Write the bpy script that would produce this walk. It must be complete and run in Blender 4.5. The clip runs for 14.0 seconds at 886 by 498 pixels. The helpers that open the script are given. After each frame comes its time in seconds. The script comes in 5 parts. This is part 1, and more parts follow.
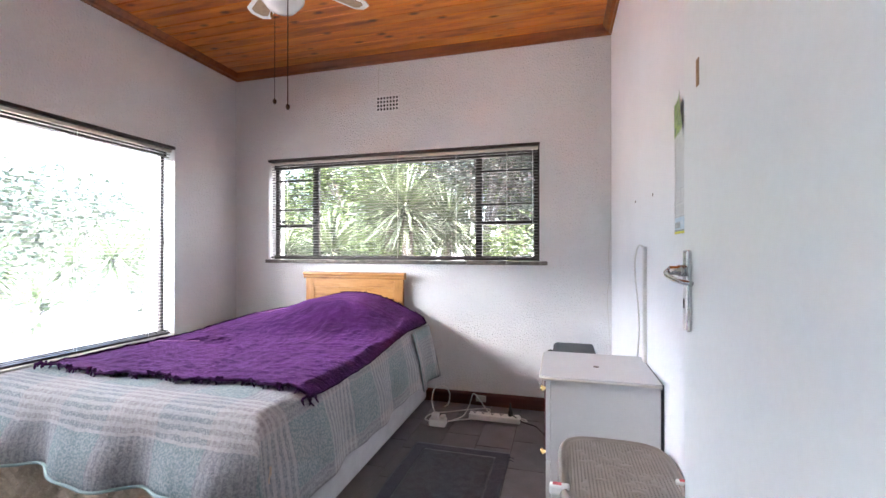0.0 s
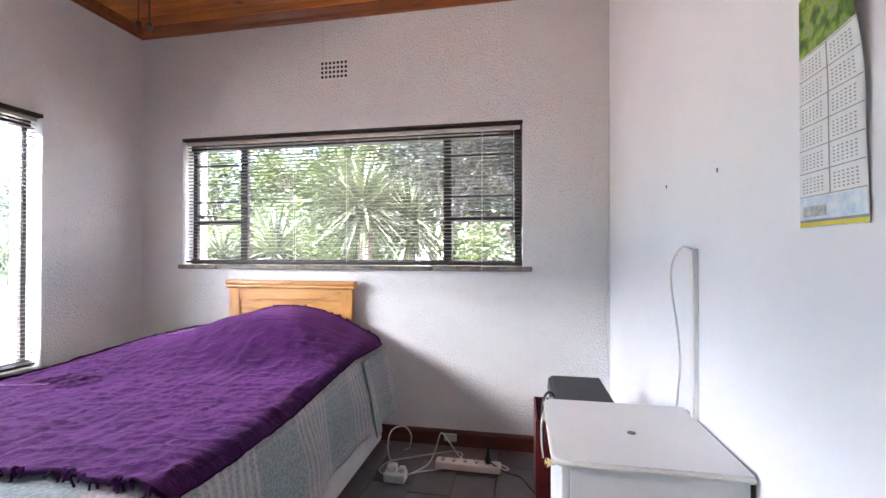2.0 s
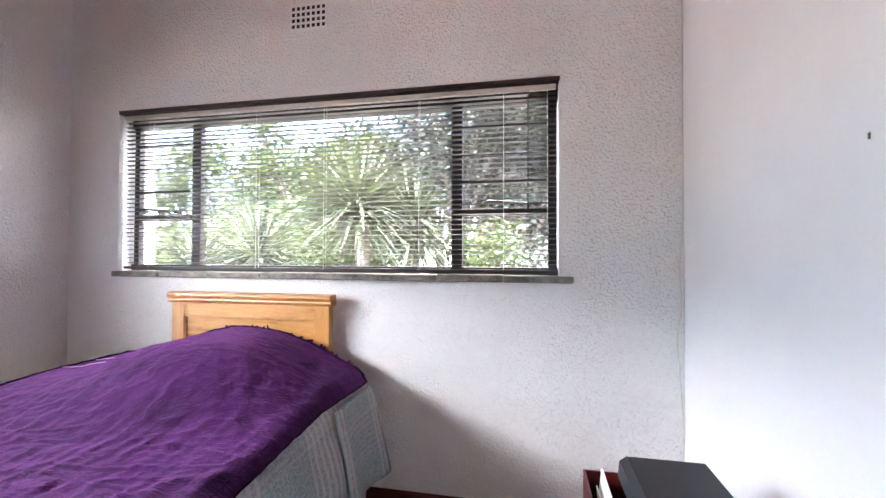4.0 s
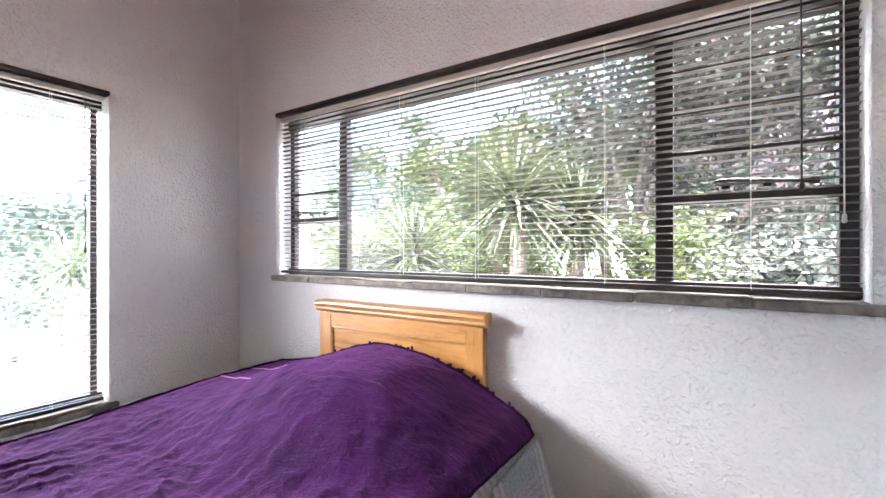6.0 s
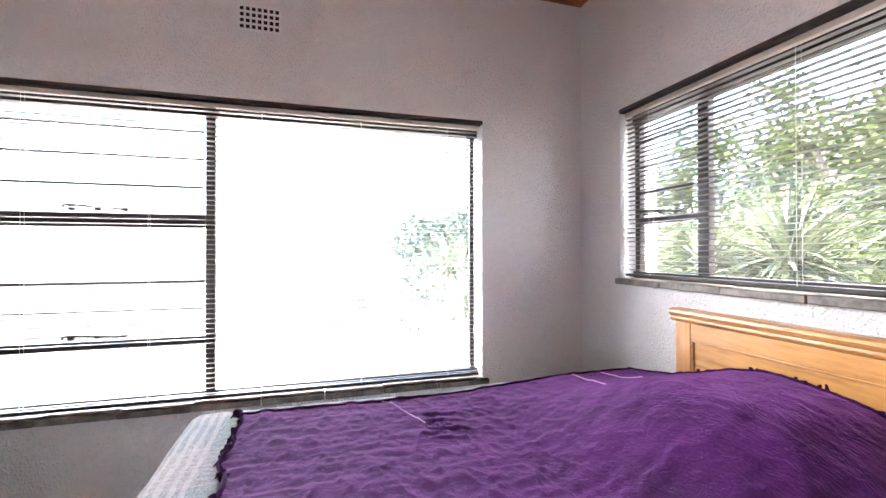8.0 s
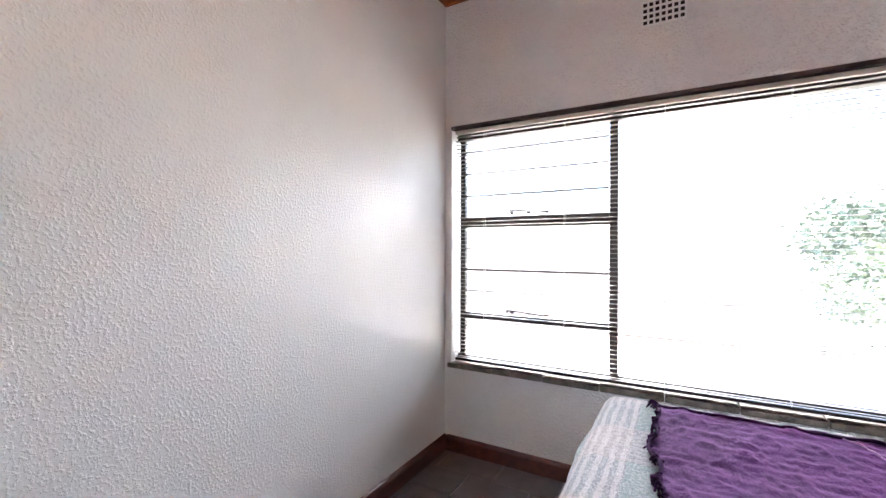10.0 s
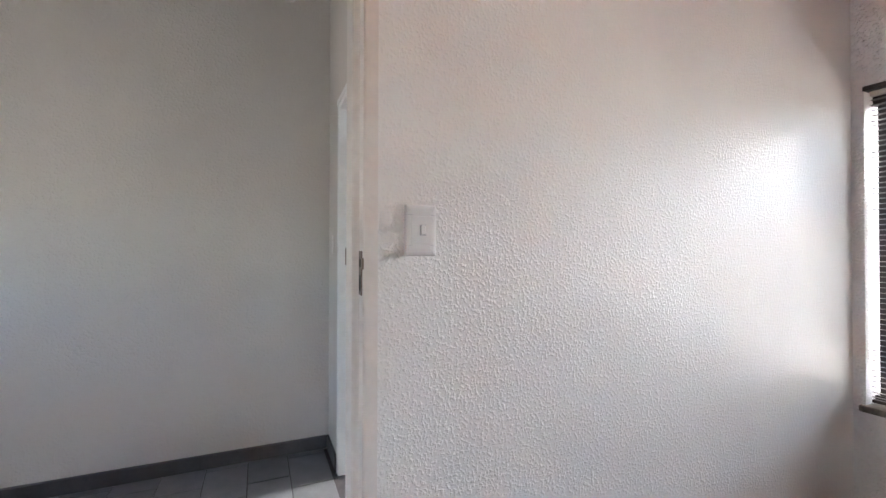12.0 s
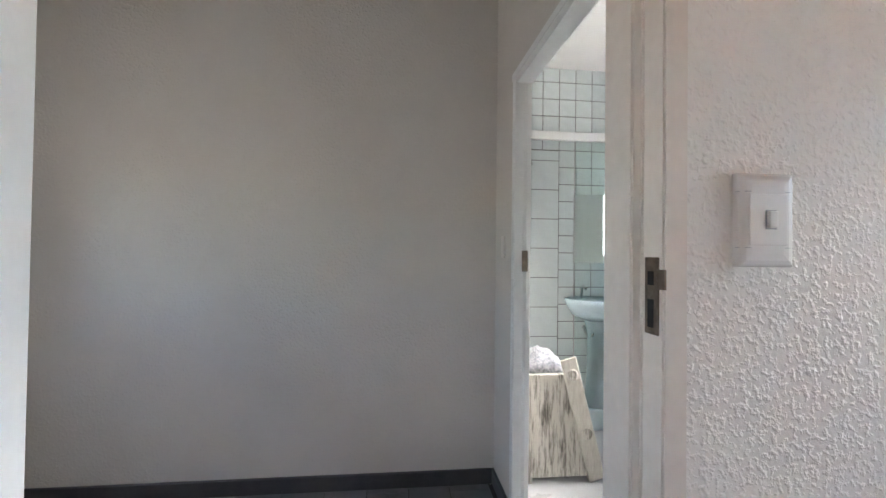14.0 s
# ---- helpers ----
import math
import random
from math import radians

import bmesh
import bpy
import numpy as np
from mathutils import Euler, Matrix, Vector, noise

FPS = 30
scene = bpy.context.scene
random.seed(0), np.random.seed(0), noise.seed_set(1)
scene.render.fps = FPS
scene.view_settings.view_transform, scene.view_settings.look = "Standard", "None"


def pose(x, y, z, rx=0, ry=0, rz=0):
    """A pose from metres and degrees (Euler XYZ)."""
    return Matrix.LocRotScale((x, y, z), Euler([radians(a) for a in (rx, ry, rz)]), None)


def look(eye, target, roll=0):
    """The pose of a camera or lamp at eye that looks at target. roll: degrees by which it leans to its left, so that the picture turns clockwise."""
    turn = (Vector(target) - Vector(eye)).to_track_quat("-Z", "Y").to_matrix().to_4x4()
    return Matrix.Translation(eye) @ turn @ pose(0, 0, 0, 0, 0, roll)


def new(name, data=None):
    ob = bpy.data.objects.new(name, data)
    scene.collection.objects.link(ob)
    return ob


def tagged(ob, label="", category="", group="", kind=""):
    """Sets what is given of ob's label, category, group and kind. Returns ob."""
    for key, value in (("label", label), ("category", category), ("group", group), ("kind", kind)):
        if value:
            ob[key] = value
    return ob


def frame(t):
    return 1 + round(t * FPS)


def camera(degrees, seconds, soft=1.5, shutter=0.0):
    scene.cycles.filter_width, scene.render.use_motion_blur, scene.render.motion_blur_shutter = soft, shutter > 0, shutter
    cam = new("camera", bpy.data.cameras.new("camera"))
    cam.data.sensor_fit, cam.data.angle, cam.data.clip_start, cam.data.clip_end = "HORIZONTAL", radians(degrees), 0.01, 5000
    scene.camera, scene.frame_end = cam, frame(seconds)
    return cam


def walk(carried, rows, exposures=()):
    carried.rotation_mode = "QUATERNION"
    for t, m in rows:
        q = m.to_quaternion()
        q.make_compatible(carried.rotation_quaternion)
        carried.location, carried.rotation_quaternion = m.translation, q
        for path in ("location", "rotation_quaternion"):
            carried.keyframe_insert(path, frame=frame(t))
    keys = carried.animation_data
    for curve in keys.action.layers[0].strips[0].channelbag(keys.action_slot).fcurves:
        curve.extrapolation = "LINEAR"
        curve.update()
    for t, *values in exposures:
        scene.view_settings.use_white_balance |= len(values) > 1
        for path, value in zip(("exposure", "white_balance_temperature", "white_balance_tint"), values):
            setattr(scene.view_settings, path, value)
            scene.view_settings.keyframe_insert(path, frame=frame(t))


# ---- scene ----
cam = camera(92.8, 14.0)
EXPOSURES = [(0.0, 4.12, 6120, 12), (2.7, 4.1, 6100, 12), (5.0, 4.1, 6120, 12), (8.7, 4.15, 6300, 13), (11.5, 4.13, 6400, 11), (14.0, 3.88, 6500, 10)]   # seconds, stops, kelvin, tint
PATH = [
    (0, (2.833, -0.224, 1.183), (2.304, 1.704, 1.191), 0.0),
    (0.5, (2.793, -0.075, 1.185), (2.333, 1.872, 1.194), -0.0),
    (1, (2.759, 0.098, 1.193), (2.341, 2.054, 1.201), -0.0),
    (1.5, (2.731, 0.254, 1.191), (2.339, 2.215, 1.203), 0.0),
    (2, (2.693, 0.401, 1.191), (2.325, 2.367, 1.206), 0.0),
    (2.5, (2.658, 0.582, 1.201), (2.296, 2.549, 1.217), -0.0),
    (2.7, (2.647, 0.651, 1.2), (2.285, 2.618, 1.219), 0.1),
    (5, (2.48, 1.349, 1.191), (1.899, 3.263, 1.236), -0.0),
    (5.5, (2.417, 1.458, 1.222), (1.598, 3.282, 1.242), -0.1),
    (6, (2.346, 1.516, 1.244), (1.281, 3.209, 1.246), -0.1),
    (6.5, (2.283, 1.546, 1.248), (0.963, 3.048, 1.247), -0.2),
    (7, (2.238, 1.544, 1.247), (0.676, 2.793, 1.254), -0.1),
    (7.5, (2.226, 1.51, 1.257), (0.452, 2.433, 1.257), -0.3),
    (8, (2.204, 1.468, 1.245), (0.286, 2.032, 1.258), -0.1),
    (8.5, (2.206, 1.451, 1.236), (0.212, 1.609, 1.253), 0.1),
    (8.7, (2.209, 1.423, 1.237), (0.209, 1.437, 1.252), 0.2),
    (10.8, (2.341, 1.205, 1.228), (0.973, -0.254, 1.238), -0.1),
    (11, (2.364, 1.181, 1.22), (1.089, -0.36, 1.237), -0.1),
    (11.5, (2.432, 1.112, 1.22), (1.405, -0.604, 1.237), 0.0),
    (12, (2.51, 1.028, 1.22), (1.709, -0.804, 1.24), 0.1),
    (12.5, (2.567, 0.951, 1.216), (2.055, -0.982, 1.253), 0.4),
    (13, (2.623, 0.852, 1.226), (2.315, -1.124, 1.26), 0.6),
    (13.5, (2.641, 0.736, 1.224), (2.4, -1.249, 1.254), 0.7),
    (14, (2.641, 0.547, 1.224), (2.419, -1.44, 1.254), 0.7),
]
walk(cam, [(t, look(eye, target, roll)) for t, eye, target, roll in PATH], EXPOSURES)
W, D, H = 3.195, 2.987, 2.72      # bedroom: right wall, back wall, underside of the cornice
FLOOR_TILE_W, FLOOR_TILE_L = 0.214, 0.34

# ---- world, sun and exposure ----
SUN_ELEVATION, SUN_AZIMUTH = radians(68), radians(60)
world = bpy.data.worlds.new("sky")
scene.world = world
world.use_nodes = True
sky = world.node_tree.nodes.new("ShaderNodeTexSky")
sky.sky_type, sky.sun_disc = "NISHITA", False
sky.sun_elevation, sky.sun_rotation = SUN_ELEVATION, SUN_AZIMUTH
world.node_tree.links.new(sky.outputs["Color"], world.node_tree.nodes["Background"].inputs["Color"])
world.node_tree.nodes["Background"].inputs["Strength"].default_value = 0.15
sun = new("sun", bpy.data.lights.new("sun", "SUN"))
sun.data.energy, sun.data.angle, sun.data.color = 3.0, radians(0.6), (1.0, 0.95, 0.87)
sun.matrix_world = look((math.sin(SUN_AZIMUTH) * math.cos(SUN_ELEVATION) * 20, math.cos(SUN_AZIMUTH) * math.cos(SUN_ELEVATION) * 20, math.sin(SUN_ELEVATION) * 20), (0, 0, 0))



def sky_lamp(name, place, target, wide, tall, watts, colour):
    """A broad lamp added above the camera's view to brighten the room, standing in for the bright sky over a window."""
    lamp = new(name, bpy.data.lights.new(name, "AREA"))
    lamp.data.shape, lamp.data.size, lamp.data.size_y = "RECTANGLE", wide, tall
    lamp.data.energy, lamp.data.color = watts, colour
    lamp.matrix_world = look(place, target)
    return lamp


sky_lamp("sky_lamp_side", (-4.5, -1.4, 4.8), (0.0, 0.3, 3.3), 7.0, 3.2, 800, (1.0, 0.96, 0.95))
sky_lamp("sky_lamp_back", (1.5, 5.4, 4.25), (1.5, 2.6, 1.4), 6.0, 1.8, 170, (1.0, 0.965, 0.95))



# ---- materials ----
class Nodes:
    """A small helper round one node material."""

    def __init__(self, name):
        self.mat = bpy.data.materials.new(name)
        self.mat.use_nodes = True
        self.tree = self.mat.node_tree
        self.bsdf = self.tree.nodes["Principled BSDF"]

    def add(self, kind, **values):
        node = self.tree.nodes.new(kind)
        for key, value in values.items():
            node.inputs[key.replace("_", " ")].default_value = value
        return node

    def link(self, a, b):
        self.tree.links.new(a, b)

    def coords(self, scale=(1, 1, 1), kind="Object", rot=(0, 0, 0)):
        tc = self.add("ShaderNodeTexCoord")
        mp = self.add("ShaderNodeMapping")
        mp.inputs["Scale"].default_value = scale
        mp.inputs["Rotation"].default_value = rot
        self.link(tc.outputs[kind], mp.inputs["Vector"])
        return mp.outputs["Vector"]

    def noise(self, vec, scale, detail=4.0, rough=0.55):
        n = self.add("ShaderNodeTexNoise", Scale=scale, Detail=detail, Roughness=rough)
        self.link(vec, n.inputs["Vector"])
        return n.outputs["Fac"]

    def ramp(self, fac, stops):
        r = self.add("ShaderNodeValToRGB")
        while len(r.color_ramp.elements) < len(stops):
            r.color_ramp.elements.new(0.5)
        for e, (p, c) in zip(r.color_ramp.elements, stops):
            e.position, e.color = p, (*c, 1) if len(c) == 3 else c
        self.link(fac, r.inputs["Fac"])
        return r.outputs["Color"]

    def math(self, op, a, b=0.0):
        m = self.add("ShaderNodeMath")
        m.operation = op
        for n, v in enumerate((a, b)):
            if isinstance(v, (int, float)):
                m.inputs[n].default_value = v
            else:
                self.link(v, m.inputs[n])
        return m.outputs[0]

    def mix(self, fac, a, b, blend="MIX"):
        m = self.add("ShaderNodeMix")
        m.data_type, m.blend_type = "RGBA", blend
        for slot, v in ((0, fac), (6, a), (7, b)):
            if isinstance(v, (int, float)):
                m.inputs[slot].default_value = v
            elif isinstance(v, tuple):
                m.inputs[slot].default_value = (*v, 1)
            else:
                self.link(v, m.inputs[slot])
        return m.outputs[2]

    def bump(self, height, strength, distance, before=None):
        b = self.add("ShaderNodeBump", Strength=strength, Distance=distance)
        self.link(height, b.inputs["Height"])
        if before is not None:
            self.link(before, b.inputs["Normal"])
        return b.outputs["Normal"]

    def done(self, colour, rough=0.6, normal=None, metal=0.0, spec=0.5, coat=0.0):
        for slot, v in (("Base Color", colour), ("Roughness", rough), ("Metallic", metal), ("Specular IOR Level", spec), ("Coat Weight", coat)):
            if isinstance(v, tuple):
                v = (*v, 1)
            if isinstance(v, (int, float, tuple)):
                self.bsdf.inputs[slot].default_value = v
            else:
                self.link(v, self.bsdf.inputs[slot])
        if normal is not None:
            self.link(normal, self.bsdf.inputs["Normal"])
        return self.mat


def surface(name, dark, light, scale=6.0, rough=0.6, grain=80.0, relief=0.15, depth=0.002, metal=0.0, spec=0.5, stretch=(1, 1, 1), coat=0.0, random=0.0):
    """Two tones at a large and a small scale, with fine relief."""
    n = Nodes(name)
    vec = n.coords(stretch)
    big, small = n.noise(vec, scale), n.noise(vec, grain, 3.0)
    fac = n.math("ADD", n.math("MULTIPLY", big, 0.7), n.math("MULTIPLY", small, 0.3))
    colour = n.ramp(fac, [(0.32, dark), (0.68, light)])
    if random:
        info = n.add("ShaderNodeObjectInfo")
        shade = n.math("ADD", n.math("MULTIPLY", info.outputs["Random"], random), 1 - random / 2)
        comb = n.add("ShaderNodeCombineColor")
        for c in range(3):
            n.link(shade, comb.inputs[c])
        colour = n.mix(1.0, colour, comb.outputs[0], "MULTIPLY")
    r = n.math("ADD", n.math("MULTIPLY", big, 0.16), rough - 0.08)
    return n.done(colour, r, n.bump(small, relief, depth), metal, spec, coat)


def plaster(name, tone, strength, lump, sheen=0.45, depth=0.006):
    """Painted rough plaster: flattened blobs over fine grit, with faint scuffs."""
    n = Nodes(name)
    vec = n.coords()
    warp = n.add("ShaderNodeTexNoise", Scale=30.0, Detail=2.0)
    n.link(vec, warp.inputs["Vector"])
    moved = n.mix(0.005, vec, warp.outputs["Color"], "ADD")
    blobs = n.ramp(n.noise(moved, lump, 2.0, 0.45), [(0.48, (0, 0, 0)), (0.78, (1, 1, 1))])
    patch = n.ramp(n.noise(vec, 2.3, 2.0), [(0.3, (0.66, 0.66, 0.66)), (0.65, (1, 1, 1))])
    cell = n.add("ShaderNodeTexVoronoi", Scale=lump * 0.95, Randomness=1.0)
    cell.feature = "SMOOTH_F1"
    cell.inputs["Smoothness"].default_value = 0.6
    n.link(moved, cell.inputs["Vector"])
    pebble = n.ramp(cell.outputs["Distance"], [(0.15, (1, 1, 1)), (0.75, (0, 0, 0))])
    height = n.mix(1.0, n.mix(0.15, blobs, pebble), patch, "MULTIPLY")
    first = n.bump(height, strength, depth)
    second = n.bump(n.noise(vec, lump * 4.5, 2.0), strength * 0.35, 0.0015, first)
    lo = tuple(c * 0.93 for c in tone)
    colour = n.ramp(n.noise(vec, 1.6, 5.0), [(0.3, lo), (0.62, tone)])
    return n.done(colour, sheen, second)


def wood(name, dark, mid, light, along="X", ring=22.0, rough=0.35, coat=0.0, knots=False, random=0.25, island=False):
    """Sawn wood with stretched grain and, on request, knots."""
    n = Nodes(name)
    stretch = {"X": (0.12, 1, 1), "Y": (1, 0.12, 1), "Z": (1, 1, 0.12)}[along]
    vec = n.coords(stretch)
    if island:
        geo = n.add("ShaderNodeNewGeometry")
        off = n.add("ShaderNodeVectorMath")
        off.operation = "SCALE"
        comb = n.add("ShaderNodeCombineXYZ")
        for c in range(3):
            n.link(geo.outputs["Random Per Island"], comb.inputs[c])
        n.link(comb.outputs[0], off.inputs[0])
        off.inputs["Scale"].default_value = 37.0
        plus = n.add("ShaderNodeVectorMath")
        n.link(vec, plus.inputs[0])
        n.link(off.outputs[0], plus.inputs[1])
        vec = plus.outputs[0]
    grain = n.noise(vec, ring, 6.0, 0.65)
    colour = n.ramp(grain, [(0.3, dark), (0.48, mid), (0.7, light)])
    fine = n.noise(vec, ring * 9, 3.0)
    colour = n.mix(n.math("MULTIPLY", fine, 0.25), colour, dark)
    if knots:
        kv = n.coords((4.0, 9.0, 1.0))
        vor = n.add("ShaderNodeTexVoronoi", Scale=1.0, Randomness=1.0)
        n.link(kv, vor.inputs["Vector"])
        spot = n.ramp(vor.outputs["Distance"], [(0.07, (1, 1, 1)), (0.2, (0, 0, 0))])
        colour = n.mix(n.math("MULTIPLY", spot, 0.85), colour, tuple(c * 0.22 for c in dark))
    if island and random:
        tone = n.math("ADD", n.math("MULTIPLY", geo.outputs["Random Per Island"], random), 1 - random / 2)
        c3 = n.add("ShaderNodeCombineColor")
        for c in range(3):
            n.link(tone, c3.inputs[c])
        colour = n.mix(1.0, colour, c3.outputs[0], "MULTIPLY")
    return n.done(colour, n.math("ADD", n.math("MULTIPLY", fine, 0.12), rough - 0.05), n.bump(grain, 0.12, 0.001), 0, 0.5, coat)


def cloth(name, dark, light, weave=900.0, fold=14.0, rough=0.9, fuzz=0.3):
    n = Nodes(name)
    vec = n.coords()
    big = n.noise(vec, fold, 5.0)
    thread = n.noise(vec, weave / 3, 2.0)
    colour = n.ramp(n.math("ADD", n.math("MULTIPLY", big, 0.55), n.math("MULTIPLY", thread, 0.45)), [(0.35, dark), (0.65, light)])
    normal = n.bump(thread, 0.4, 0.002, n.bump(n.noise(vec, fold * 7, 4.0, 0.6), 0.45, 0.006))
    n.bsdf.inputs["Sheen Weight"].default_value = fuzz
    n.bsdf.inputs["Sheen Roughness"].default_value = 0.5
    return n.done(colour, rough, normal, 0, 0.08)


def throw_cloth(name, dark, light):
    """Soft crinkled cotton with a fuzzy nap that catches light at a low angle."""
    n = Nodes(name)
    vec = n.coords()
    thread = n.noise(vec, 420.0, 2.0)
    blotch = n.noise(vec, 6.0, 4.0)
    colour = n.ramp(n.math("ADD", n.math("MULTIPLY", blotch, 0.5), n.math("MULTIPLY", thread, 0.5)), [(0.35, dark), (0.65, light)])
    warp = n.add("ShaderNodeTexNoise", Scale=7.0, Detail=2.0)
    n.link(vec, warp.inputs["Vector"])
    moved = n.mix(0.12, n.coords((1.0, 2.2, 1.0), "Object", (0, 0, 0.5)), warp.outputs["Color"], "ADD")
    crumple = n.noise(moved, 26.0, 5.0, 0.62)
    pucker = n.noise(moved, 75.0, 3.0, 0.6)
    normal = n.bump(crumple, 0.28, 0.012)
    normal = n.bump(pucker, 0.8, 0.006, normal)
    normal = n.bump(thread, 0.6, 0.002, normal)
    n.bsdf.inputs["Sheen Weight"].default_value = 0.5
    n.bsdf.inputs["Sheen Roughness"].default_value = 0.36
    n.bsdf.inputs["Sheen Tint"].default_value = (0.5, 0.18, 0.6, 1)
    return n.done(colour, 0.85, normal, 0, 0.12)


def plaid(name):
    """Pale brushed blanket: grey-teal and cream bands with bundles of fine stripes, laid along the cloth's own axes."""
    n = Nodes(name)
    uv = n.add("ShaderNodeTexCoord").outputs["UV"]
    sep = n.add("ShaderNodeSeparateXYZ")
    n.link(uv, sep.inputs[0])
    s, t = sep.outputs[0], sep.outputs[1]

    def band(v, period, start, share):
        f = n.math("FRACT", n.math("ADD", n.math("DIVIDE", v, period), start))
        return n.math("LESS_THAN", f, share)

    def lines(v, pitch, share):
        return n.math("LESS_THAN", n.math("FRACT", n.math("DIVIDE", v, pitch)), share)

    wob = n.add("ShaderNodeTexNoise", Scale=16.0, Detail=4.0)
    n.link(uv, wob.inputs["Vector"])
    shift = n.math("MULTIPLY", n.math("SUBTRACT", wob.outputs["Fac"], 0.5), 0.02)
    s, t = n.math("ADD", s, shift), n.math("ADD", t, shift)
    ws, wt = band(s, 0.48, 0.542, 0.5), band(t, 0.48, 0.125, 0.5)
    teal, mauve, cream = (0.225, 0.305, 0.315), (0.275, 0.268, 0.295), (0.36, 0.325, 0.32)
    colour = n.mix(n.math("MULTIPLY", ws, 0.85), teal, mauve)
    colour = n.mix(n.math("MULTIPLY", wt, 0.6), colour, mauve)
    colour = n.mix(n.math("MULTIPLY", n.math("MULTIPLY", ws, wt), 0.8), colour, cream)
    colour = n.mix(n.math("MULTIPLY", n.math("MULTIPLY", ws, lines(s, 0.027, 0.42)), 0.22), colour, (0.66, 0.64, 0.62))
    colour = n.mix(n.math("MULTIPLY", n.math("MULTIPLY", wt, lines(t, 0.032, 0.45)), 0.5), colour, (0.66, 0.64, 0.62))
    vec = n.coords()
    nap = n.noise(vec, 190.0, 4.0, 0.7)
    # Mottled nap; bright light on it is mixed in as paler colour.
    lit_tuft = n.ramp(n.noise(vec, 120.0, 3.0, 0.6), [(0.42, (0, 0, 0)), (0.62, (1, 1, 1))])
    colour = n.mix(n.math("MULTIPLY", lit_tuft, 0.5), colour, (0.66, 0.66, 0.68))
    worn = n.ramp(n.noise(vec, 9.0, 3.0, 0.6), [(0.4, (0, 0, 0)), (0.65, (1, 1, 1))])
    colour = n.mix(n.math("MULTIPLY", worn, 0.2), colour, mauve)
    n.bsdf.inputs["Sheen Weight"].default_value = 0.2
    return n.done(colour, 0.95, n.bump(nap, 1.0, 0.008, n.bump(n.noise(vec, 45.0), 0.6, 0.012)), 0, 0.1)


def clear_glass(name, tint=(1, 1, 1), gloss=0.5):
    n = Nodes(name)
    out = n.tree.nodes["Material Output"]
    clear = n.add("ShaderNodeBsdfTransparent")
    clear.inputs["Color"].default_value = (*tint, 1)
    shine = n.add("ShaderNodeBsdfGlossy", Roughness=0.02)
    fres = n.add("ShaderNodeFresnel", IOR=1.45)
    mixer = n.add("ShaderNodeMixShader")
    n.link(n.math("MULTIPLY", fres.outputs[0], gloss), mixer.inputs[0])
    n.link(clear.outputs[0], mixer.inputs[1])
    n.link(shine.outputs[0], mixer.inputs[2])
    n.link(mixer.outputs[0], out.inputs["Surface"])
    return n.mat


def leaf_material(name, dark, light):
    n = Nodes(name)
    geo = n.add("ShaderNodeNewGeometry")
    colour = n.ramp(geo.outputs["Random Per Island"], [(0.0, dark), (1.0, light)])
    n.bsdf.inputs["Transmission Weight"].default_value = 0.0
    n.bsdf.inputs["Subsurface Weight"].default_value = 0.0
    return n.done(colour, 0.5, None, 0, 0.35)


M_STUCCO = plaster("rough_plaster", (0.79, 0.782, 0.77), 1.0, 86.0, 0.46, 0.0076)
M_STUCCO_FRONT = plaster("gloss_rough_plaster", (0.79, 0.782, 0.75), 0.45, 115.0, 0.52, 0.006)
M_SMOOTH = plaster("smooth_plaster", (0.82, 0.81, 0.82), 0.10, 40.0, 0.4)
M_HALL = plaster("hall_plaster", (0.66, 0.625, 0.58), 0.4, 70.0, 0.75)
M_WHITE_CEILING = plaster("white_ceiling", (0.8, 0.8, 0.79), 0.05, 40.0, 0.7)
M_OUTER = plaster("outer_plaster", (0.7, 0.67, 0.62), 0.6, 60.0, 0.8)
M_PINE = wood("varnished_pine", (0.28, 0.055, 0.005), (0.62, 0.16, 0.011), (0.80, 0.28, 0.028), "X", 16.0, 0.3, 0.12, True, 0.3, True)
M_CORNICE = wood("dark_cornice", (0.13, 0.028, 0.004), (0.25, 0.062, 0.008), (0.34, 0.10, 0.014), "X", 20.0, 0.32, 0.1)
M_SKIRT = wood("red_brown_skirting", (0.05, 0.012, 0.008), (0.09, 0.02, 0.012), (0.14, 0.035, 0.02), "X", 20.0, 0.35)
M_OAK = wood("light_oak", (0.30, 0.125, 0.028), (0.54, 0.26, 0.07), (0.66, 0.36, 0.115), "X", 30.0, 0.38, 0.2)
M_OAK_UP = wood("light_oak_upright", (0.30, 0.125, 0.028), (0.54, 0.26, 0.07), (0.66, 0.36, 0.115), "Z", 30.0, 0.38, 0.2)
M_TILE = surface("mauve_floor_tile", (0.115, 0.103, 0.107), (0.18, 0.164, 0.168), 9, 0.38, 120, 0.08, random=0.22)
M_GROUT = surface("dark_grout", (0.05, 0.045, 0.045), (0.09, 0.08, 0.08), 20, 0.9)
M_HALL_TILE = surface("grey_hall_tile", (0.13, 0.13, 0.135), (0.2, 0.2, 0.205), 9, 0.35, 120, 0.08, random=0.22)
M_HALL_SKIRT = surface("grey_skirting_tile", (0.055, 0.053, 0.055), (0.09, 0.086, 0.088), 9, 0.4)
M_STEEL = surface("dark_brown_window_paint", (0.010, 0.007, 0.006), (0.022, 0.015, 0.013), 14, 0.45, 90, 0.25)
M_SLAT = surface("taupe_slat", (0.06, 0.05, 0.045), (0.095, 0.08, 0.07), 8, 0.4, 60, 0.05)
M_RAIL = surface("dark_blind_rail", (0.025, 0.018, 0.015), (0.045, 0.033, 0.028), 8, 0.45)
M_HEADRAIL = surface("cream_headrail", (0.46, 0.41, 0.35), (0.56, 0.5, 0.43), 8, 0.4)
